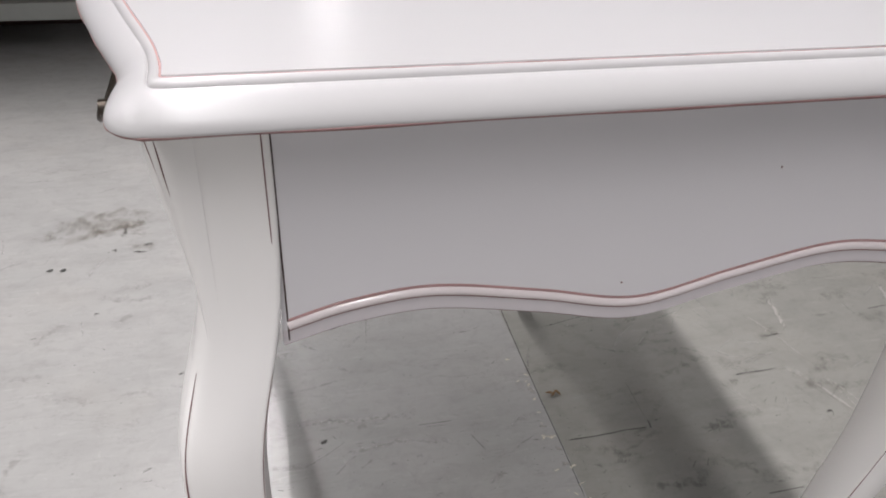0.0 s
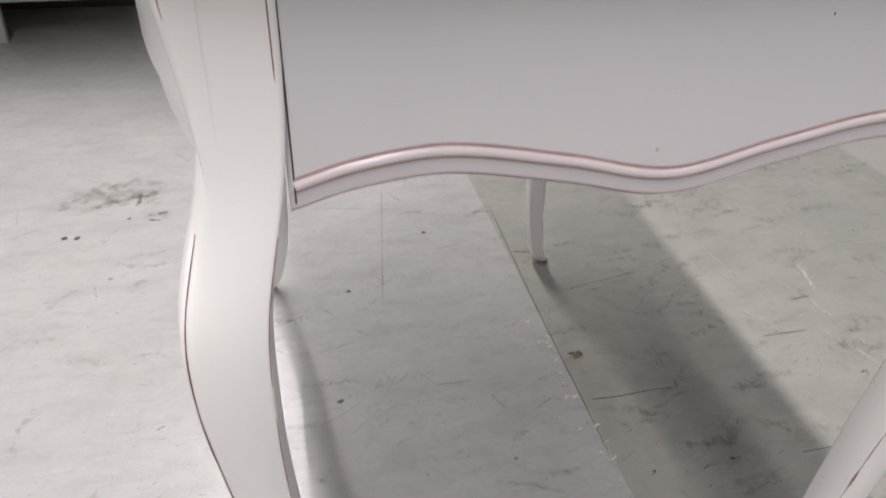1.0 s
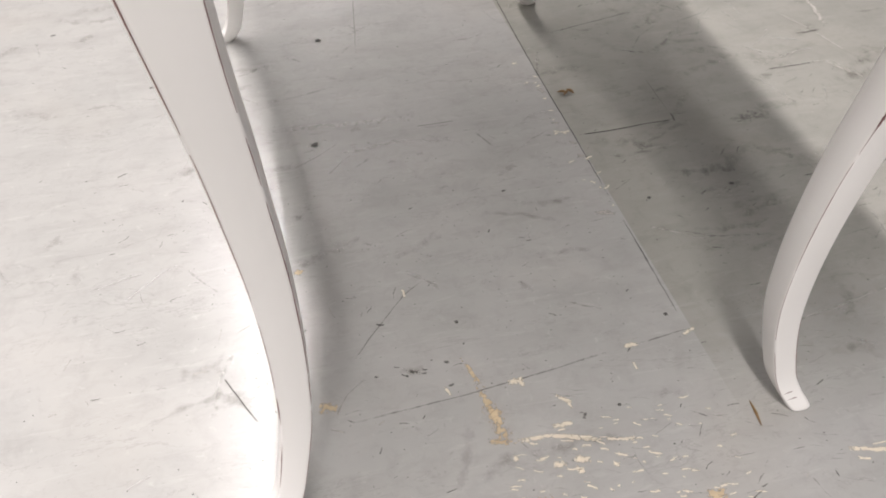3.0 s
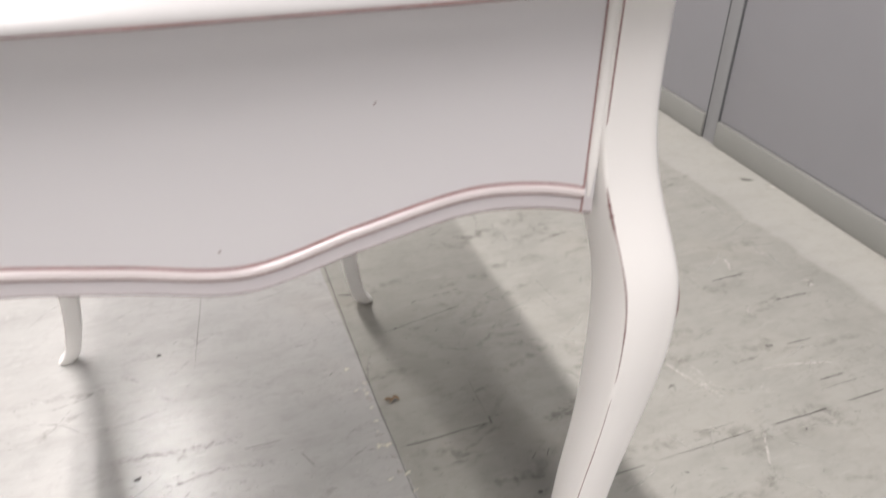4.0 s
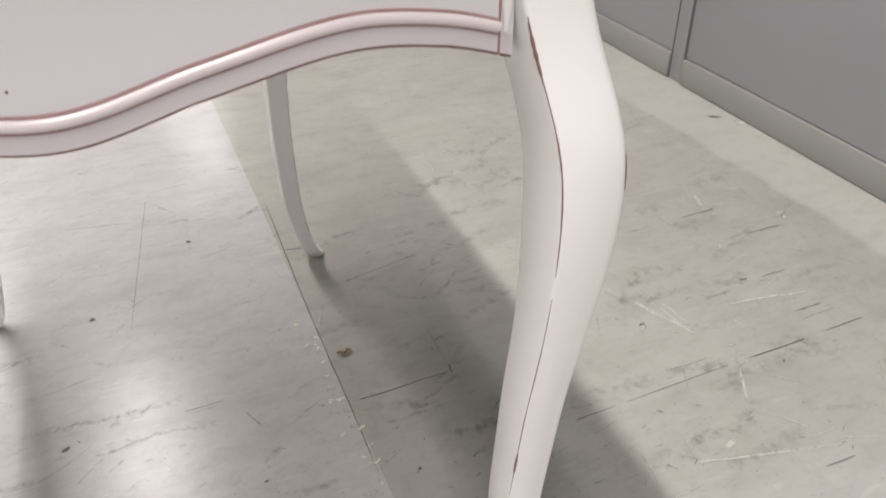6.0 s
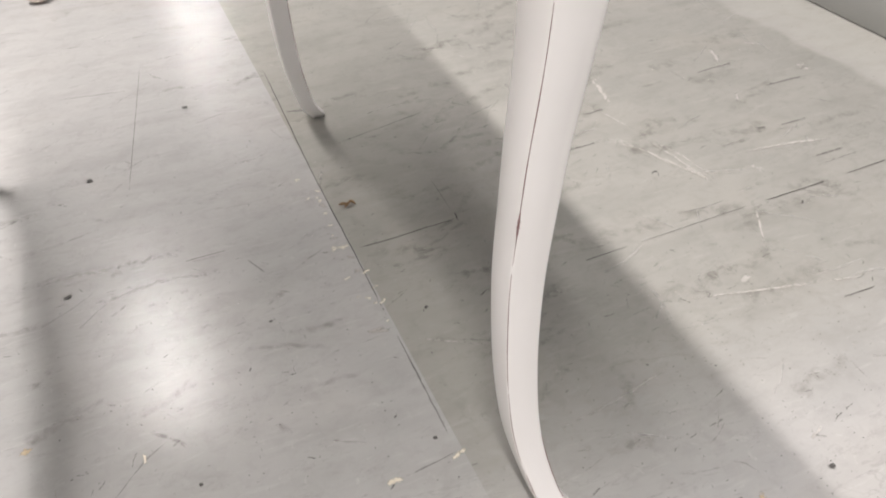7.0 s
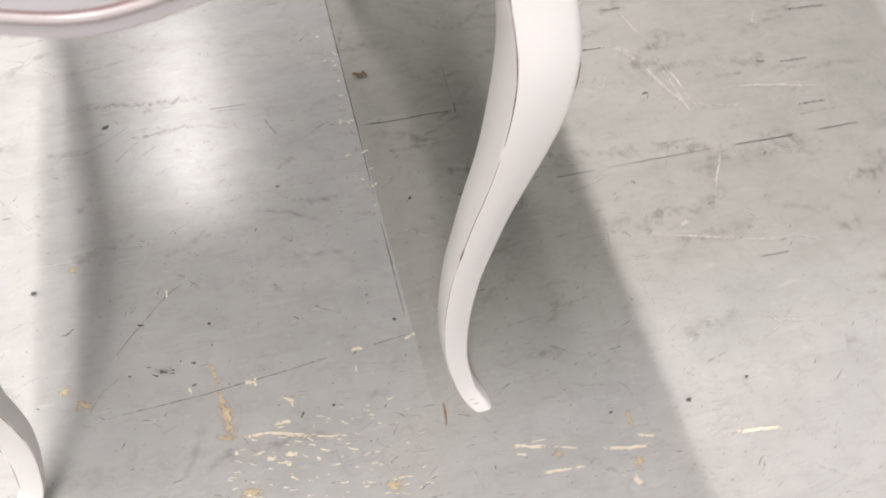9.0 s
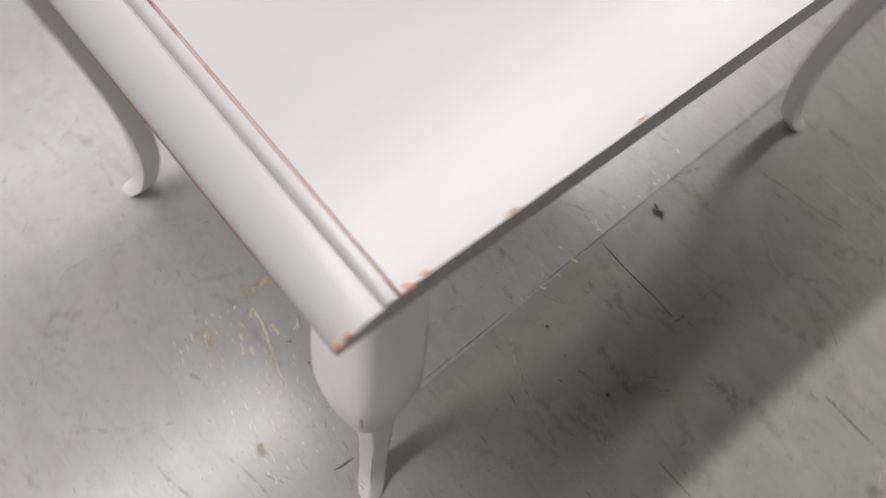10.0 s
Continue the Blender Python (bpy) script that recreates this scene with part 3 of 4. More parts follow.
    strokes(bm, (
        ([(0.153, -0.007), (0.188, -0.01), (0.214, -0.018), (0.241, -0.027)], 0.005), ([(0.241, -0.027), (0.27, -0.033)], 0.004),
        ([(0.196, -0.002), (0.219, -0.003)], 0.005), ([(0.151, -0.025), (0.156, -0.027)], 0.005), ([(0.185, -0.039), (0.198, -0.042)], 0.006),
        ([(0.205, -0.038), (0.221, -0.043)], 0.006), ([(0.203, -0.048), (0.211, -0.051)], 0.006), ([(0.17, 0.055), (0.188, 0.054)], 0.006),
        ([(0.18, 0.058), (0.186, 0.046)], 0.005), ([(0.211, 0.029), (0.226, 0.018)], 0.004), ([(0.221, 0.023), (0.222, 0.011)], 0.003),
        ([(0.109, 0.066), (0.113, 0.053)], 0.003), ([(0.238, -0.052), (0.244, -0.054)], 0.006), ([(0.095, 0.198), (0.096, 0.186)], 0.003),
        ([(0.456, -0.091), (0.483, -0.099), (0.5, -0.103)], 0.0045), ([(0.5, -0.103), (0.536, -0.114)], 0.0022)), rng)
    strokes(bm, (
        ([(0.479, -0.093), (0.5, -0.094)], 0.002), ([(0.556, -0.12), (0.576, -0.124), (0.622, -0.131)], 0.0045), ([(0.604, -0.113), (0.628, -0.122)], 0.0032),
        ([(0.482, -0.13), (0.518, -0.133)], 0.004), ([(0.518, -0.133), (0.533, -0.134)], 0.0025), ([(0.584, -0.16), (0.586, -0.168)], 0.01),
        ([(0.458, -0.101), (0.472, -0.106)], 0.003)), rng)
    strokes(bm, (([(0.366, 0.066), (0.384, 0.071)], 0.004), ([(0.301, 0.067), (0.318, 0.067)], 0.005), ([(0.302, 0.047), (0.303, 0.036)], 0.002), ([(0.721, -0.140), (0.786, -0.150)], 0.005)), rng)
    strokes(bm, scattered(rng, 110, (0.14, 0.36, -0.115, 0.0), (0.003, 0.013), (0.0008, 0.0022), -14, 12), rng)
    strokes(bm, scattered(rng, 22, (0.355, 0.382, 0.26, 0.62), (0.004, 0.012), (0.0018, 0.0040), 0, 25), rng)
    tagged(finish("cream_floor_scratches", bm, D_PALE, smooth=False), "cream-coloured scratches and chips in the floor paint", "floor marks", kind="stuff")
    # whitish scuffs
    bm = bmesh.new()
    strokes(bm, (
        ([(0.79, 0.493), (0.831, 0.482), (0.851, 0.434), (0.874, 0.367), (0.892, 0.316)], 0.005),
        ([(0.875, 0.458), (0.891, 0.402), (0.894, 0.349), (0.893, 0.32)], 0.005), ([(0.876, 0.382), (0.887, 0.334)], 0.007),
        ([(0.986, 0.367), (1.053, 0.357), (1.129, 0.338)], 0.006), ([(0.967, 0.341), (0.973, 0.308)], 0.003), ([(0.904, 0.26), (0.852, 0.184)], 0.004),
        ([(0.705, 0.149), (0.787, 0.126), (0.877, 0.102)], 0.0032), ([(0.877, 0.102), (0.917, 0.09)], 0.0025), ([(0.78, 0.143), (0.799, 0.151)], 0.01),
        ([(0.825, 0.641), (0.852, 0.577), (0.876, 0.474)], 0.004), ([(0.807, 0.501), (0.851, 0.436), (0.87, 0.349)], 0.004), ([(0.873, 0.463), (0.886, 0.327)], 0.005),
        ([(0.909, 0.678), (0.88, 0.569)], 0.012), ([(1.162, 0.671), (1.136, 0.612)], 0.012)), rng)
    strokes(bm, (
        ([(1.23, 0.67), (1.249, 0.642)], 0.004), ([(0.975, 0.368), (1.056, 0.356)], 0.004), ([(0.962, 0.338), (0.966, 0.312)], 0.004),
        ([(1.09, 0.518), (1.073, 0.489)], 0.007), ([(0.778, 0.592), (0.786, 0.585)], 0.008), ([(1.247, 0.549), (1.269, 0.543)], 0.008),
        ([(0.689, -0.059), (0.711, -0.052)], 0.003), ([(0.705, -0.141), (0.728, -0.142)], 0.004), ([(0.37, 0.523), (0.373, 0.509)], 0.008),
        ([(0.357, 0.442), (0.371, 0.438)], 0.006), ([(0.367, 0.396), (0.379, 0.391)], 0.007), ([(0.368, 0.367), (0.376, 0.365)], 0.005),
        ([(0.347, 0.261), (0.37, 0.258)], 0.004), ([(0.348, 0.259), (0.375, 0.252)], 0.005), ([(0.396, 0.226), (0.466, 0.183)], 0.003),
        ([(0.366, 0.365), (0.383, 0.364)], 0.004)), rng)
    strokes(bm, (([(1.462, 0.890), (1.492, 0.880)], 0.026), ([(1.245, 0.534), (1.262, 0.530)], 0.012)), rng)
    strokes(bm, scattered(rng, 45, (-0.5, 1.1, -0.36, 0.9), (0.004, 0.020), (0.0008, 0.0022), 5, 40), rng)
    faint = bmesh.new()
    strokes(faint, scattered(rng, 70, (0.62, 1.30, -0.05, 1.1), (0.03, 0.13), (0.002, 0.007), 20, 50), rng)
    strokes(faint, scattered(rng, 130, (-0.7, 1.0, -0.40, 1.4), (0.02, 0.12), (0.0015, 0.007), 5, 40), rng)
    # the first, widest streak paints a pale reflection; the others are scratches
    strokes(faint, (([(-0.03, 0.52), (0.10, 0.505), (0.20, 0.50)], 0.016), ([(0.04, 0.44), (0.14, 0.455), (0.24, 0.435)], 0.010), ([(0.40, 0.226), (0.466, 0.19), (0.56, 0.17)], 0.005), ([(0.46, 0.05), (0.55, 0.06), (0.64, 0.075)], 0.004)), rng)
    strokes(faint, scattered(rng, 160, (-0.25, 0.95, -0.34, 0.48), (0.006, 0.04), (0.0008, 0.0020), -6, 40), rng)
    part("faint_scratch_and_sheen", faint, D_MILK, ground, "faint milky scratches and a painted reflection streak in the floor", smooth=False)
    tagged(finish("pale_floor_scratches", bm, D_WHITE, smooth=False), "whitish scratches and scuffs in the floor paint", "floor marks", kind="stuff")


def husk():
    """A curled brown scrap on the floor."""
    bm = bmesh.new()
    for k, (dx, dy, turn) in enumerate(((0, 0, 40), (0.012, 0.004, 120), (-0.008, 0.005, 160))):
        c, s = math.cos(radians(turn)), math.sin(radians(turn))
        pts = [(dx + c * u, dy + s * u, 0.002 + 0.005 * (1 - (u / 0.013) ** 2)) for u in np.linspace(-0.011, 0.011, 7)]
        tube(bm, pts, lambda t: 0.0006 + 0.0028 * math.sin(math.pi * t), 6)
    ob = tagged(finish("dry_husk", bm, M_HUSK), "small curled brown husk lying on the floor", "debris")
    ob.location = (0.403, 0.500, 0.001)
    ob.scale = (0.62, 0.62, 0.62)
    bm = bmesh.new()
    tube(bm, [(0, -0.014, 0.0012), (0.002, 0.0, 0.0016), (0.003, 0.013, 0.0012)], lambda t: 0.0004 + 0.0011 * math.sin(math.pi * t), 6)
    ob = tagged(finish("wood_splinter", bm, M_HUSK), "thin brown wood splinter lying on the floor", "debris")
    ob.location = (0.390, -0.036, 0.0005)


def red_splinter():
    root = tagged(empty("broken_splinter", (0.492, -0.197, 0.001)), "small dark splinter with a red painted tip on the floor", "debris")
    bm = bmesh.new()
    tube(bm, [(-0.012, 0.006, 0.001), (-0.004, 0.004, 0.002), (0.001, -0.001, 0.0014)], lambda t: 0.0003 + 0.0007 * math.sin(math.pi * t), 6)
    part("stem", bm, M_GAP, root)
    bm = bmesh.new()
    tube(bm, [(0.000, 0.000, 0.0015), (0.004, -0.006, 0.0015), (0.007, -0.011, 0.001)], lambda t: 0.0004 + 0.0013 * math.sin(math.pi * t), 6)
    part("tip", bm, M_REDTIP, root)


floor_marks()
husk()
red_splinter()


def lamps():
    for x, y, turn, share in TUBES:
        m = pose(x, y, LAMP_Z, 0, 0, turn)
        lamp = tagged(empty("tube_lamp", (x, y, LAMP_Z)), "white batten lamp with one glowing tube under the ceiling", "lamp", "tube lamps under the ceiling")
        lamp.rotation_euler = (0, 0, radians(turn))
        part("housing", boxed((-0.045, -0.64, 0.03), (0.045, 0.64, 0.16), 0.006), M_HOUSING, lamp)
        bm = bmesh.new()
        tube(bm, [(0, -0.6, 0.012), (0, 0.6, 0.012)], 0.013, 12)
        part("tube", bm, M_TUBE, lamp)
        for s in (-1, 1):
            part("socket", boxed((-0.012, s * 0.612 - 0.012, -0.004), (0.012, s * 0.612 + 0.012, 0.032), 0.002), M_HOUSING, lamp)
        d = bpy.data.lights.new("tube_light", "AREA")
        d.shape, d.size, d.size_y = "RECTANGLE", 0.03, 1.2
        d.energy, d.color = POWER * share, (1.0, 0.945, 0.935)
        light = new("tube_light", d)
        light.matrix_world = m @ Matrix.Translation((0, 0, -0.004))


lamps()

# ---------------------------------------------------------------- the desk
W = 0.372                      # between the legs of an end
FACE, BACK_FACE = -0.004, 0.740
LIP_Y, TOP_R = -0.0293, 0.430
MID = (FACE + BACK_FACE) / 2
SKEW = 0.045                   # the straight-cut side runs slightly out of square
UNDER, TOP = 0.7270, 0.7438

# height, outward sweep, thickness
LEG = [(0.0, 0.0400, 0.0214), (0.0015, 0.0408, 0.0226), (0.006, 0.0382, 0.0230), (0.018, 0.0303, 0.0230), (0.035, 0.0225, 0.0230), (0.06, 0.0162, 0.0232), (0.09, 0.0102, 0.0242),
       (0.12, 0.0062, 0.0252), (0.16, 0.0035, 0.0260), (0.20, 0.0022, 0.0267), (0.24, 0.0021, 0.0272), (0.28, 0.0030, 0.0280), (0.33, 0.0064, 0.0292),
       (0.38, 0.0105, 0.0312), (0.42, 0.0149, 0.0330), (0.46, 0.0192, 0.0358), (0.50, 0.0228, 0.0394), (0.53, 0.0233, 0.0404), (0.555, 0.0219, 0.0407),
       (0.58, 0.0160, 0.0395), (0.605, 0.0088, 0.0386), (0.63, 0.0035, 0.0376), (0.66, 0.0004, 0.0364), (0.7275, 0.0, 0.036)]


def corner(sx, sy, z):
    """Rounding of an edge of the leg: the outer one is softer over the knee."""
    if z < 0.02:
        return 0.0026 + 0.0042 * (1 - z / 0.02) ** 2
    if (sx, sy) != (1, -1):
        return 0.0026
    return 0.0026 + 0.0068 * eased((z - 0.24) / 0.24)


def leg_row(z):
    """Sweep and thickness of the leg at a height, evened out above the foot."""
    if z < 0.02:
        return spline(LEG, z)
    d = min(0.022, (z - 0.02) * 0.6, (0.7270 - z) * 0.6) if z < 0.7270 else 0.0
    taps = [spline(LEG, z + d * k) for k in (-1.0, -0.5, 0.0, 0.5, 1.0)]
    return [sum(q * tap[c] for q, tap in zip((0.1, 0.2, 0.4, 0.2, 0.1), taps)) for c in (0, 1)]


def eased(u):
    u = min(1.0, max(0.0, u))
    return u * u * u * (u * (6 * u - 15) + 10)


def leg_mesh():
    """A cabriole leg whose outer corner points to +x, -y; the top outer corner is the origin in plan."""
    bm = bmesh.new()
    rings = []
    n = 130
    for z in [0.0, 0.0008, 0.0018, 0.0035] + [0.006 + 0.7210 * (i / n) ** 1.12 for i in range(n + 1)]:
        e, w = leg_row(z)
        cx, cy = e - w / 2, -e + w / 2
        ring = []
        swell = 0.0017 * eased((0.66 - z) / 0.12) * (0.25 + 0.75 * eased(z / 0.45))
        corners = ((1, -1), (1, 1), (-1, 1), (-1, -1))
        for q, (sx, sy) in enumerate(corners):
            a0 = math.atan2(sy, sx) - math.pi / 4
            r = corner(sx, sy, z)
            for k in range(6):
                a = a0 + math.pi / 2 * k / 5
                ring.append(bm.verts.new((cx + sx * (w / 2 - r) + r * math.cos(a), cy + sy * (w / 2 - r) + r * math.sin(a), z)))
            # gently rounded face up to the next corner
            start, mid = ring[-1].co.copy(), a0 + math.pi / 2
            nx, ny = corners[(q + 1) % 4]
            r2 = corner(nx, ny, z)
            stop = Vector((cx + nx * (w / 2 - r2) + r2 * math.cos(mid), cy + ny * (w / 2 - r2) + r2 * math.sin(mid), z))
            for u in (0.2, 0.4, 0.6, 0.8):
                ring.append(bm.verts.new(start.lerp(stop, u) + Vector((math.cos(mid), math.sin(mid), 0)) * swell * 4 * u * (1 - u)))
        rings.append(ring)
    for a, b in zip(rings, rings[1:]):
        for k in range(40):
            bm.faces.new((a[k], a[(k + 1) % 40], b[(k + 1) % 40], b[k]))
    bm.faces.new(rings[0])
    bm.faces.new(rings[-1])
    return bm


def leg_edge(sx, sy, z):
    """A point on a rounded edge of the leg."""
    e, w = leg_row(z)
    r = corner(sx, sy, z)
    return Vector((e - w / 2 + sx * (w / 2 - r + r * 0.72), -e + w / 2 + sy * (w / 2 - r + r * 0.72), z))


def rubbed_edges(bm, rng, sx, sy, low, high):
    """Broken strips of undercoat along one edge of a leg."""
    z = high
    while z > low:
        run = rng.uniform(0.03, 0.20)
        end = max(low, z - run)
        n = max(4, int((z - end) / 0.008))
        fat = rng.choice((0.00015, 0.00025, 0.0003, 0.0004)) if run > 0.06 else rng.choice((0.0004, 0.0008))
        tube(bm, [leg_edge(sx, sy, z + (end - z) * k / n) for k in range(n + 1)], lambda t: 0.00015 + fat * math.sin(math.pi * t) ** 0.7 * (0.75 + 0.25 * math.sin(t * 23)), 6)
        z = end - rng.uniform(0.002, 0.03)


def apron_z(x):
    """Lower edge of the end apron."""
    rows = [(-0.06, 0.580), (0.0, 0.5998), (0.032, 0.6085), (0.0727, 0.6118), (0.13, 0.6015), (W / 2, 0.5898), (W - 0.13, 0.6015), (W - 0.0727, 0.6118), (W - 0.032, 0.6085), (W, 0.5998), (W + 0.06, 0.580)]
    return spline(rows, x)[0]


def wavy_board(y0, y1, front):
    bm = bmesh.new()
    n = 90
    cols = []
    for i in range(n + 1):
        x = -0.002 + (W + 0.004) * i / n
        z = apron_z(x)
        c = 0.0016
        cols.append([bm.verts.new(p) for p in ((x, y0, UNDER), (x, y0, z + 0.0105), (x, y0, z + c), (x, y0 + c * (1 if y1 > y0 else -1), z), (x, y1, z), (x, y1, UNDER))])
    for a, b in zip(cols, cols[1:]):
        for k in range(6):
            f = bm.faces.new((a[k], a[(k + 1) % 6], b[(k + 1) % 6], b[k]))
            f.material_index = 1 if k == 2 else 2 if k == 1 else 0
    bm.faces.new(cols[0])
    bm.faces.new(cols[-1])
    return bm


OUTER = [(-0.036, -0.0293), (-0.047, -0.0275), (-0.055, -0.021), (-0.0585, -0.010), (-0.0585, 0.006), (-0.0575, 0.020), (-0.0595, 0.035), (-0.067, 0.058),
         (-0.077, 0.09), (-0.092, 0.145), (-0.106, 0.22), (-0.114, 0.29), (-0.117, 0.368)]
INNER = [(-0.0325, -0.009), (-0.0355, -0.0086), (-0.0363, -0.0075), (-0.0366, -0.004), (-0.0373, 0.005), (-0.0390, 0.015), (-0.0420, 0.030), (-0.048, 0.052),
         (-0.058, 0.087), (-0.073, 0.144), (-0.087, 0.219), (-0.095, 0.29), (-0.098, 0.368)]
# share of the way from the outer to the inner line, height
MOULD = [(0.55, UNDER), (0.10, UNDER), (0.03, UNDER + 0.0004), (0.0, UNDER + 0.0014), (0.004, UNDER + 0.0024), (0.04, UNDER + 0.0043), (0.11, UNDER + 0.0064),
         (0.20, UNDER + 0.0083), (0.31, UNDER + 0.0101), (0.44, UNDER + 0.0117), (0.57, UNDER + 0.0129), (0.67, UNDER + 0.0136), (0.733, UNDER + 0.0138), (0.747, UNDER + 0.0133),
         (0.762, UNDER + 0.0133), (0.775, UNDER + 0.0139), (0.80, UNDER + 0.0150), (0.85, UNDER + 0.0158), (0.91, UNDER + 0.0163), (0.955, UNDER + 0.0163), (0.975, UNDER + 0.0159), (1.0, UNDER + 0.0157), (1.02, UNDER + 0.0168)]


def top_lines():
    """Matched outer and inner outline, from the flat-cut side round the shaped front and back."""
    def dense(ctrl):
        rows = [(float(i), *p) for i, p in enumerate(ctrl)]
        return [spline(rows, t) for t in np.linspace(0, len(ctrl) - 1, 97)]
    o, i = dense(OUTER), dense(INNER)
    start = np.linspace(TOP_R, OUTER[0][0], 40)[:-1]
    o = [(x, LIP_Y) for x in start] + [tuple(p) for p in o]
    i = [(TOP_R + (x - TOP_R) * (INNER[0][0] - TOP_R) / (OUTER[0][0] - TOP_R), INNER[0][1]) for x in start] + [tuple(p) for p in i]
    def flip(line):
        line = line + [(x, 2 * MID - y) for x, y in reversed(line[:-1])]
        return [(x + SKEW * (y - LIP_Y) * max(0.0, (x + 0.05) / (TOP_R + 0.05)), y) for x, y in line]
    return flip(o), flip(i)


def top_ring(share):
    o, i = top_lines()
    return [(a[0] + (b[0] - a[0]) * share, a[1] + (b[1] - a[1]) * share) for a, b in zip(o, i)]


def tabletop():
    bm = bmesh.new()
    rings = []
    for share, z in MOULD:
        rings.append([bm.verts.new((x, y, z)) for x, y in top_ring(share)])
    for a, b in zip(rings, rings[1:]):
        for k in range(len(a) - 1):
            bm.faces.new((a[k], a[k + 1], b[k + 1], b[k]))
    last, first = rings[-1], rings[0]
    n = len(last)
    for ring in (last, first):
        for k in range(n // 2):
            quad = (ring[k], ring[k + 1], ring[n - 2 - k], ring[n - 1 - k])
            bm.faces.new(list(dict.fromkeys(quad)))
    near = [r[0] for r in rings]
    far = [r[-1] for r in rings]
    for k in range(1, len(near) - 1):
        bm.faces.new((near[k], near[k + 1], far[k + 1], far[k]))
    return bm


def desk():
    root = tagged(empty("writing_desk"), "white lacquered writing desk with cabriole legs and rubbed red-brown edges", "desk")
    rng = random.Random(11)
    for sx, sy in ((1, 1), (-1, 1), (1, -1), (-1, -1)):
        turned = Matrix.Diagonal((sx, sy, 1, 1))
        bm = leg_mesh()
        bm.transform(turned)
        leg = part("leg", bm, M_WHITE, root, "curved cabriole leg, edges rubbed to red-brown")
        leg.location = (W + 0.0355 if sx > 0 else -0.0355, FACE if sy > 0 else BACK_FACE, 0)
        bm = bmesh.new()
        rubbed_edges(bm, rng, -1, -1, 0.02, 0.596)
        rubbed_edges(bm, rng, 1, -1, 0.03, 0.11 if (sx, sy) == (1, 1) else 0.60)
        rubbed_edges(bm, rng, 1, 1, 0.05, 0.60)
        bm.transform(turned)
        part("rubbed_edge", bm, M_WORN, leg, "red-brown undercoat along the edge")
        if (sx, sy) == (1, 1):
            for ex, ey, low, high, fat in ((-1, -1, 0.590, 0.620, 0.0010), (1, -1, 0.532, 0.552, 0.0003), (-1, -1, 0.320, 0.345, 0.0010)):
                bm = bmesh.new()
                tube(bm, [leg_edge(ex, ey, z) for z in np.linspace(low, high, 14)], lambda t: 0.0002 + fat * math.sin(math.pi * t) * (0.7 + 0.3 * math.sin(t * 31)), 7)
                part("edge_chip", bm, M_WORN, leg, "chip with red-brown undercoat showing")
        # scuffed tip of the foot
        bm = bmesh.new()
        for k in range(2):
            z = 0.013 + 0.007 * k + rng.uniform(-0.001, 0.001)
            e, w = spline(LEG, z)
            a = rng.uniform(0.1, 0.4)
            tube(bm, [(e - w * (0.95 - a * 0.3), -e - 0.00005, z), (e - w * 0.5, -e - 0.00005, z + 0.001), (e - w * (0.15 + a), -e - 0.00005, z + rng.uniform(-0.001, 0.002))], lambda t: 0.0001 + 0.0003 * math.sin(math.pi * t), 5)
        bm.transform(turned)
        part("scuff", bm, M_WORN, leg)
    # aprons of the two ends, each with a bead along the scalloped edge
    for y0, y1, s in ((0.0, 0.018, -1), (BACK_FACE - 0.004, BACK_FACE - 0.022, 1)):
        ap = part("end_apron", wavy_board(y0, y1, s), [M_BODY, M_WORN, M_BAND], root)
        xs = np.linspace(0.001, W - 0.0052, 80)
        bm = bmesh.new()
        tube(bm, [(x, y0 - s * 0.0006, apron_z(x) + 0.0128) for x in xs], 0.0028, 16)
        part("bead", bm, M_BEAD, ap, "rounded bead with pink glaze")
        # glaze lines; the upper one also carries the cove's shade in its colour
        for dz, r in ((0.0158, 0.0009), (0.0097, 0.0006)):
            bm = bmesh.new()
            tube(bm, [(x, y0 - s * 0.0001, apron_z(x) + dz) for x in xs], r, 8)
            part("rubbed_line", bm, M_GLAZE, ap, "red-brown rubbed line and cove shade beside the bead")
        bm = bmesh.new()
        for a, b in ((0.612, 0.630), (0.630, UNDER)):
            tube(bm, [(W - 0.0018, y0 + s * 0.0004, a), (W - 0.0018, y0 + s * 0.0004, b)], 0.0030 if a > 0.62 else lambda t: 0.0010 + 0.0020 * t, 14)
        part("corner_bead", bm, M_WHITE, ap)
        for x, r, m, low in ((0.0008, 0.00045, M_SEAM, 0.604), (-0.0028, 0.00032, M_WORN, 0.650), (W - 0.0048, 0.0006, M_GLAZE, 0.602), (W + 0.0013, 0.0005, M_GLAZE, 0.640)):
            bm = bmesh.new()
            out = 0.0002 if 0 < x < W else 0.0042
            tube(bm, [(x, y0 + s * out, low), (x, y0 + s * out, UNDER)], r, 6)
            part("joint_line", bm, m, ap)
    # nibs in the paint of the near apron
    for x, z in ((0.1755, 0.6163), (0.252, 0.679)):
        bm = bmesh.new()
        bmesh.ops.create_icosphere(bm, subdivisions=1, radius=0.0007, matrix=Matrix.Translation((x, 0.0001, z)))
        part("paint_nib", bm, M_WORN, root)
    part("back_apron", boxed((W + 0.010, 0.031, 0.600), (W + 0.028, BACK_FACE - 0.035, UNDER), 0.001), M_WHITE, root)
    # shaped front with a drawer
    def front(name, z0, z1, inset, depth, ya, yb, mats, parent, label=""):
        rows = [(y, x) for x, y in OUTER[4:]]
        bm = bmesh.new()
        cols = []
        for k in range(41):
            y = ya + (yb - ya) * k / 40
            x = spline(rows, min(y, 2 * MID - y))[0] + inset
            cols.append([bm.verts.new(p) for p in ((x, y, z0), (x, y, z1), (x + depth, y, z1), (x + depth, y, z0))])
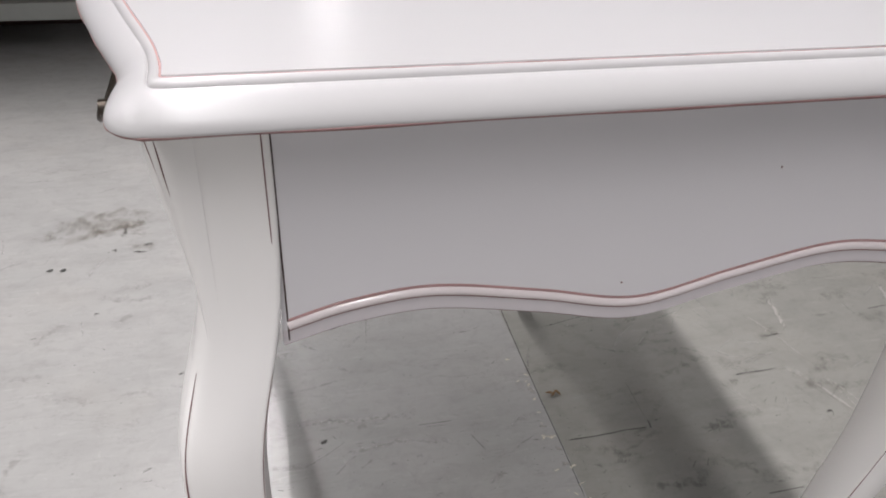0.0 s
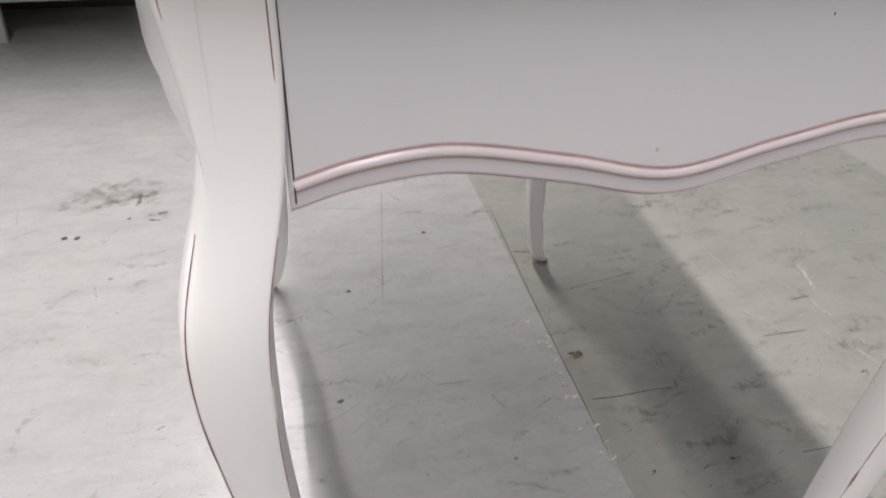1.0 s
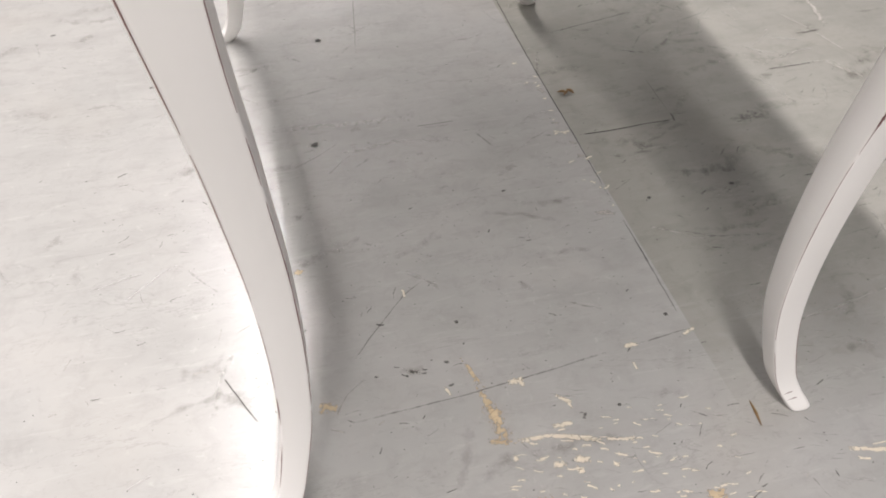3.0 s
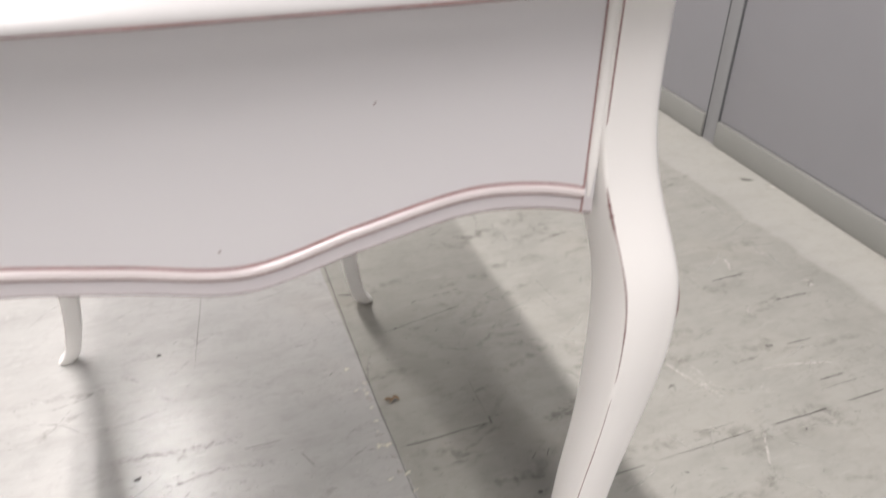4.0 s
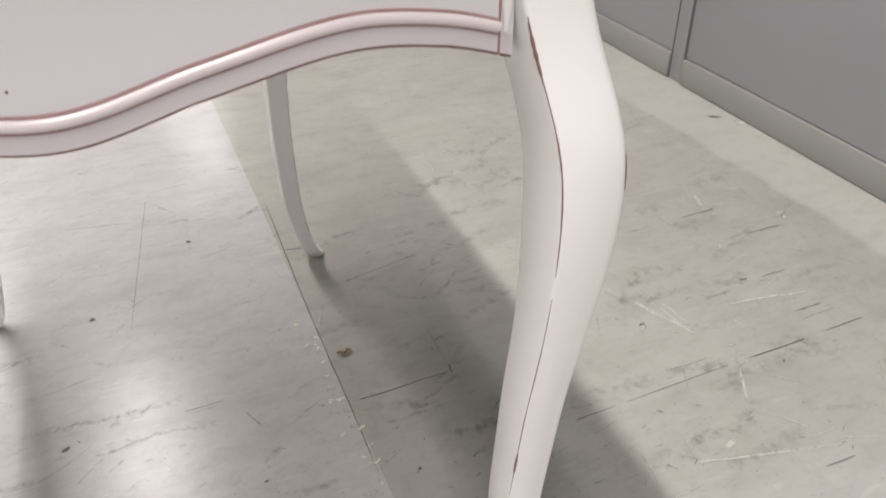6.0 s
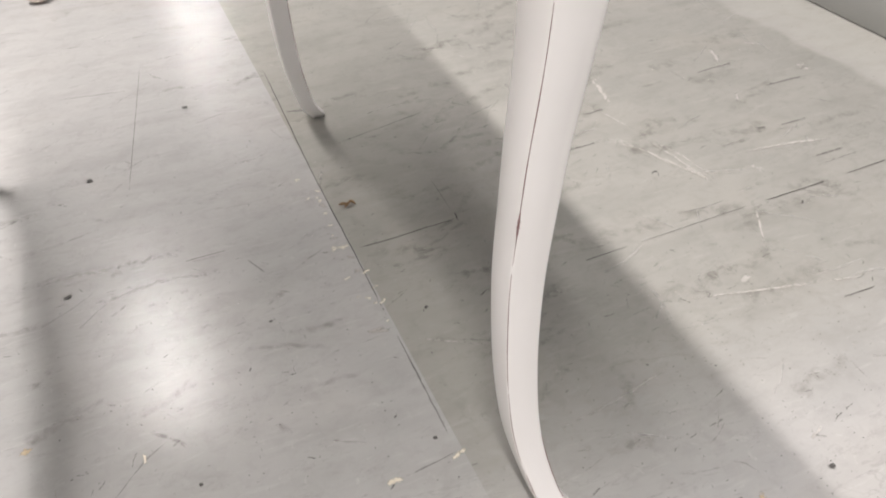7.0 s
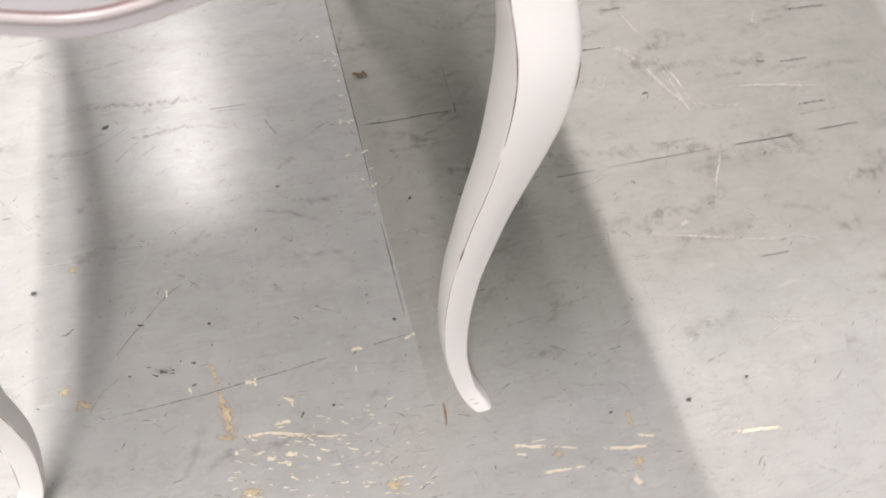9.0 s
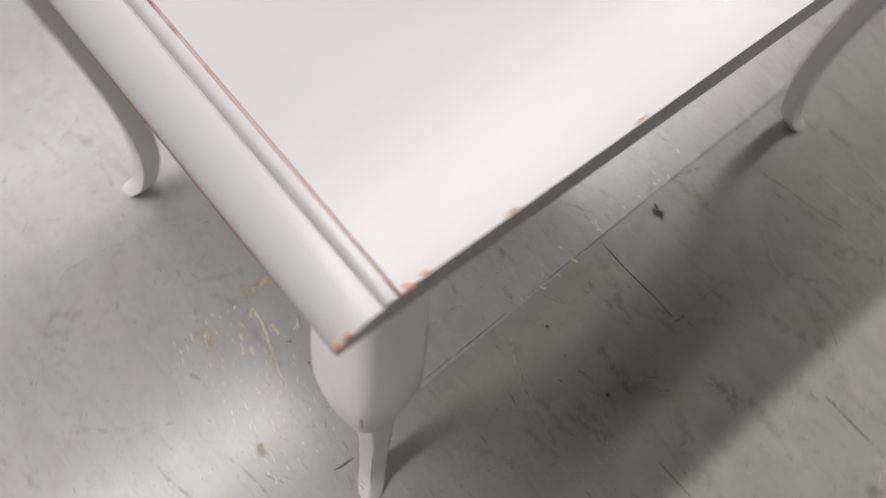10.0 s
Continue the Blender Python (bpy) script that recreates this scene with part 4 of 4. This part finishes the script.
        for a, b in zip(cols, cols[1:]):
            for q in range(4):
                bm.faces.new((a[q], a[(q + 1) % 4], b[(q + 1) % 4], b[q]))
        bm.faces.new(cols[0])
        bm.faces.new(cols[-1])
        return part(name, bm, mats, parent, label)
    front("front_rail", 0.600, 0.624, 0.024, 0.02, 0.033, 2 * MID - 0.033, M_WHITE, root)
    front("top_rail", 0.712, UNDER, 0.024, 0.02, 0.033, 2 * MID - 0.033, M_WHITE, root)
    drawer = front("drawer", 0.626, 0.710, 0.019, 0.02, 0.037, 2 * MID - 0.037, M_WHITE, root, "bow-fronted drawer with a dark bronze pull")
    part("drawer_box", boxed((-0.03, 0.045, 0.628), (W - 0.02, 2 * MID - 0.045, 0.640), 0.001), M_BOARD, drawer)
    for yc in (0.175, 2 * MID - 0.175):
        x = -0.0795
        bm = bmesh.new()
        for dy in (-0.035, 0.035):
            tube(bm, [(x + 0.004, yc + dy, 0.672), (x - 0.012, yc + dy, 0.672)], 0.005, 10)
        pts = [(x - 0.010 - 0.006 * math.sin(a), yc - 0.035 * math.cos(a), 0.672 - 0.015 * math.sin(a)) for a in np.linspace(0, math.pi, 17)]
        tube(bm, pts, 0.0028, 8)
        part("drawer_pull", bm, M_BRONZE, drawer, "dark bronze drop pull")
    # carved shoulders on the front legs
    for yb, s in ((FACE, 1), (BACK_FACE, -1)):
        bm = bmesh.new()
        rings = []
        for z in np.linspace(0.612, UNDER - 0.0002, 24):
            q = max(0.0, (z - 0.612) / (UNDER - 0.6125))
            d = 0.0010 + 0.0165 * q ** 1.15
            flute = 0.0005 * eased((z - 0.66) / 0.05)
            e = leg_row(z)[0]
            outline = ((-0.029, -0.0002), (-0.0335, -0.0001), (-0.0355 - d * 0.16, 0.0006), (-0.0355 - d * 0.34, 0.0018), (-0.0355 - d * 0.52, 0.0036), (-0.0355 - d * 0.61 + flute, 0.0050), (-0.0355 - d * 0.70, 0.0064),
                       (-0.0355 - d * 0.86, 0.0097), (-0.0355 - d * 0.92 + flute, 0.0117), (-0.0355 - d * 0.97, 0.0137), (-0.0355 - d, 0.018), (-0.0355 - d * 0.98, 0.022), (-0.0355 - d * 0.9, 0.030), (-0.029, 0.035))
            rings.append([bm.verts.new((x, yb + s * (y - e), z)) for x, y in outline])
        for a, b in zip(rings, rings[1:]):
            for k in range(len(a) - 1):
                bm.faces.new((a[k], a[k + 1], b[k + 1], b[k]))
            bm.faces.new((a[-1], a[0], b[0], b[-1]))
        bm.faces.new(rings[0])
        bm.faces.new(rings[-1])
        carved = part("carved_shoulder", bm, M_WHITE, root, "fluted carving at the head of the leg")
        bm = bmesh.new()
        for share, y, low, high in ((0.61, 0.0048, 0.688, 0.716), (0.92, 0.0115, 0.695, 0.720)):
            tube(bm, [(-0.0355 - (0.0010 + 0.0165 * ((z - 0.612) / (UNDER - 0.6125)) ** 1.15) * share + 0.0004, yb + s * (y - leg_row(z)[0]), z) for z in np.linspace(low, high, 12)], lambda t: 0.0001 + 0.00028 * math.sin(math.pi * t), 5)
        part("rubbed_line", bm, M_WORN, carved, "dark rubbed line in the carving")
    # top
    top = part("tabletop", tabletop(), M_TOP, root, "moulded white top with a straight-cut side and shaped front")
    # the groove's shade is drawn as a thin grey line
    for share, z, r, name in ((0.992, UNDER + 0.0158, 0.0007, "rubbed_line"), (0.755, UNDER + 0.0130, 0.00035, "groove_line"), (0.030, UNDER + 0.0008, 0.0011, "rubbed_lip")):
        bm = bmesh.new()
        tube(bm, [(x, y, z) for x, y in top_ring(share)], lambda t: r * (0.72 + 0.55 * noise.noise(Vector((t * 70, share * 9, 2.0)))), 6)
        part(name, bm, {"rubbed_line": M_RUB, "groove_line": M_LINE}.get(name, M_WORN), top, "grey line painting the shade in the groove" if name == "groove_line" else "red-brown undercoat showing along the moulding")
    rng = random.Random(4)
    for y, z, sx, sy in ((-0.006, TOP - 0.0009, 0.0026, 0.0030), (-0.001, TOP - 0.0008, 0.0016, 0.0030), (0.028, TOP - 0.0007, 0.0014, 0.0035), (-0.0268, 0.7325, 0.0022, 0.0026), (-0.0235, 0.7358, 0.0018, 0.0028), (0.075, TOP - 0.0006, 0.0009, 0.003)):
        bm = bmesh.new()
        bmesh.ops.create_icosphere(bm, subdivisions=2, radius=1.0)
        for v in bm.verts:
            k = 1 + 0.6 * noise.noise(v.co * 3.1 + Vector((y * 90, 0, z * 50)))
            v.co = Vector((TOP_R + SKEW * (y - LIP_Y) - 0.0008 + v.co.x * sx * k * 0.6, y + v.co.y * sy * k, z + v.co.z * 0.0011 * k))
        part("edge_chip", bm, M_CHIP, top, "chip with orange-brown wood showing")
    return root


desk()


# ---------------------------------------------------------------- beyond the desk
def platform():
    root = tagged(empty("low_platform", (-0.49, 2.2, 0)), "low grey steel platform trolley standing on the floor", "platform")
    L, D = 1.9, 0.75
    part("deck", boxed((-L, 0.03, 0.150), (-0.02, D, 0.176), 0.003), M_STEEL, root)
    part("front_beam", boxed((-L, 0.0, 0.124), (0.0, 0.032, 0.177), 0.003), M_STEEL, root)
    part("back_beam", boxed((-L, D - 0.03, 0.124), (0.0, D, 0.175), 0.003), M_STEEL, root)
    for x in (-L + 0.02, -0.345, -0.02):
        for y in (0.005, D - 0.035) if x < -0.1 else (D - 0.035,):
            part("foot", boxed((x - 0.016, y, 0.0), (x + 0.016, y + 0.03, 0.126), 0.002), M_STEEL if x < -0.1 else M_GAP, root)
    part("end_bracket", boxed((-0.012, 0.02, 0.140), (0.010, 0.05, 0.190), 0.002), M_GAP, root)
    board = tagged(finish("stored_board", boxed((-2.35, 2.58, 0.0), (-0.22, 2.62, 0.150), 0.002), M_RED), "dark red-brown board stored under the platform", "board")
    # only the lowest boards come into view; the rest carry the shading board
    for k in range(8):
        z0 = 0.1775 + k * 0.050
        pad = tagged(empty("padded_board", (-0.52, 2.40, z0)), "pale pink padded board with yellow edging, stacked flat", "board", "boards stacked on the platform")
        bm = bmesh.new()
        box(bm, (-1.8, 0.0, 0.0), (0.0, 0.5, 0.048), 0.012)
        part("slab", bm, M_FOAM, pad)
        bm = bmesh.new()
        tube(bm, [(-1.8, -0.001, 0.008), (-0.012, -0.001, 0.008), (0.001, 0.012, 0.008), (0.001, 0.5, 0.008)], 0.0065, 8)
        part("edging", bm, M_YELLOW, pad, "yellow edging strip")
    # unseen board added over the stack; its shadow darkens the floor in front
    tagged(finish("shade_panel", boxed((-2.4, 1.70, 0.5785), (-0.20, 3.3, 0.605), 0.003), M_RED), "wide dark board added out of view to shade the floor", "board")


platform()


def metal_foot():
    root = tagged(empty("metal_foot", (0.018, 1.545, 0)), "pale polished metal ball foot standing on the floor", "furniture foot")
    bm = bmesh.new()
    lathe(bm, [(0.012, 0.0), (0.020, 0.004), (0.0255, 0.014), (0.026, 0.022), (0.022, 0.032), (0.014, 0.040)])
    part("ball", bm, M_BRASS, root)
    bm = bmesh.new()
    lathe(bm, [(0.014, 0.040), (0.019, 0.044), (0.019, 0.054), (0.014, 0.058), (0.012, 0.085)])
    part("collar", bm, M_BRASS, root)


metal_foot()
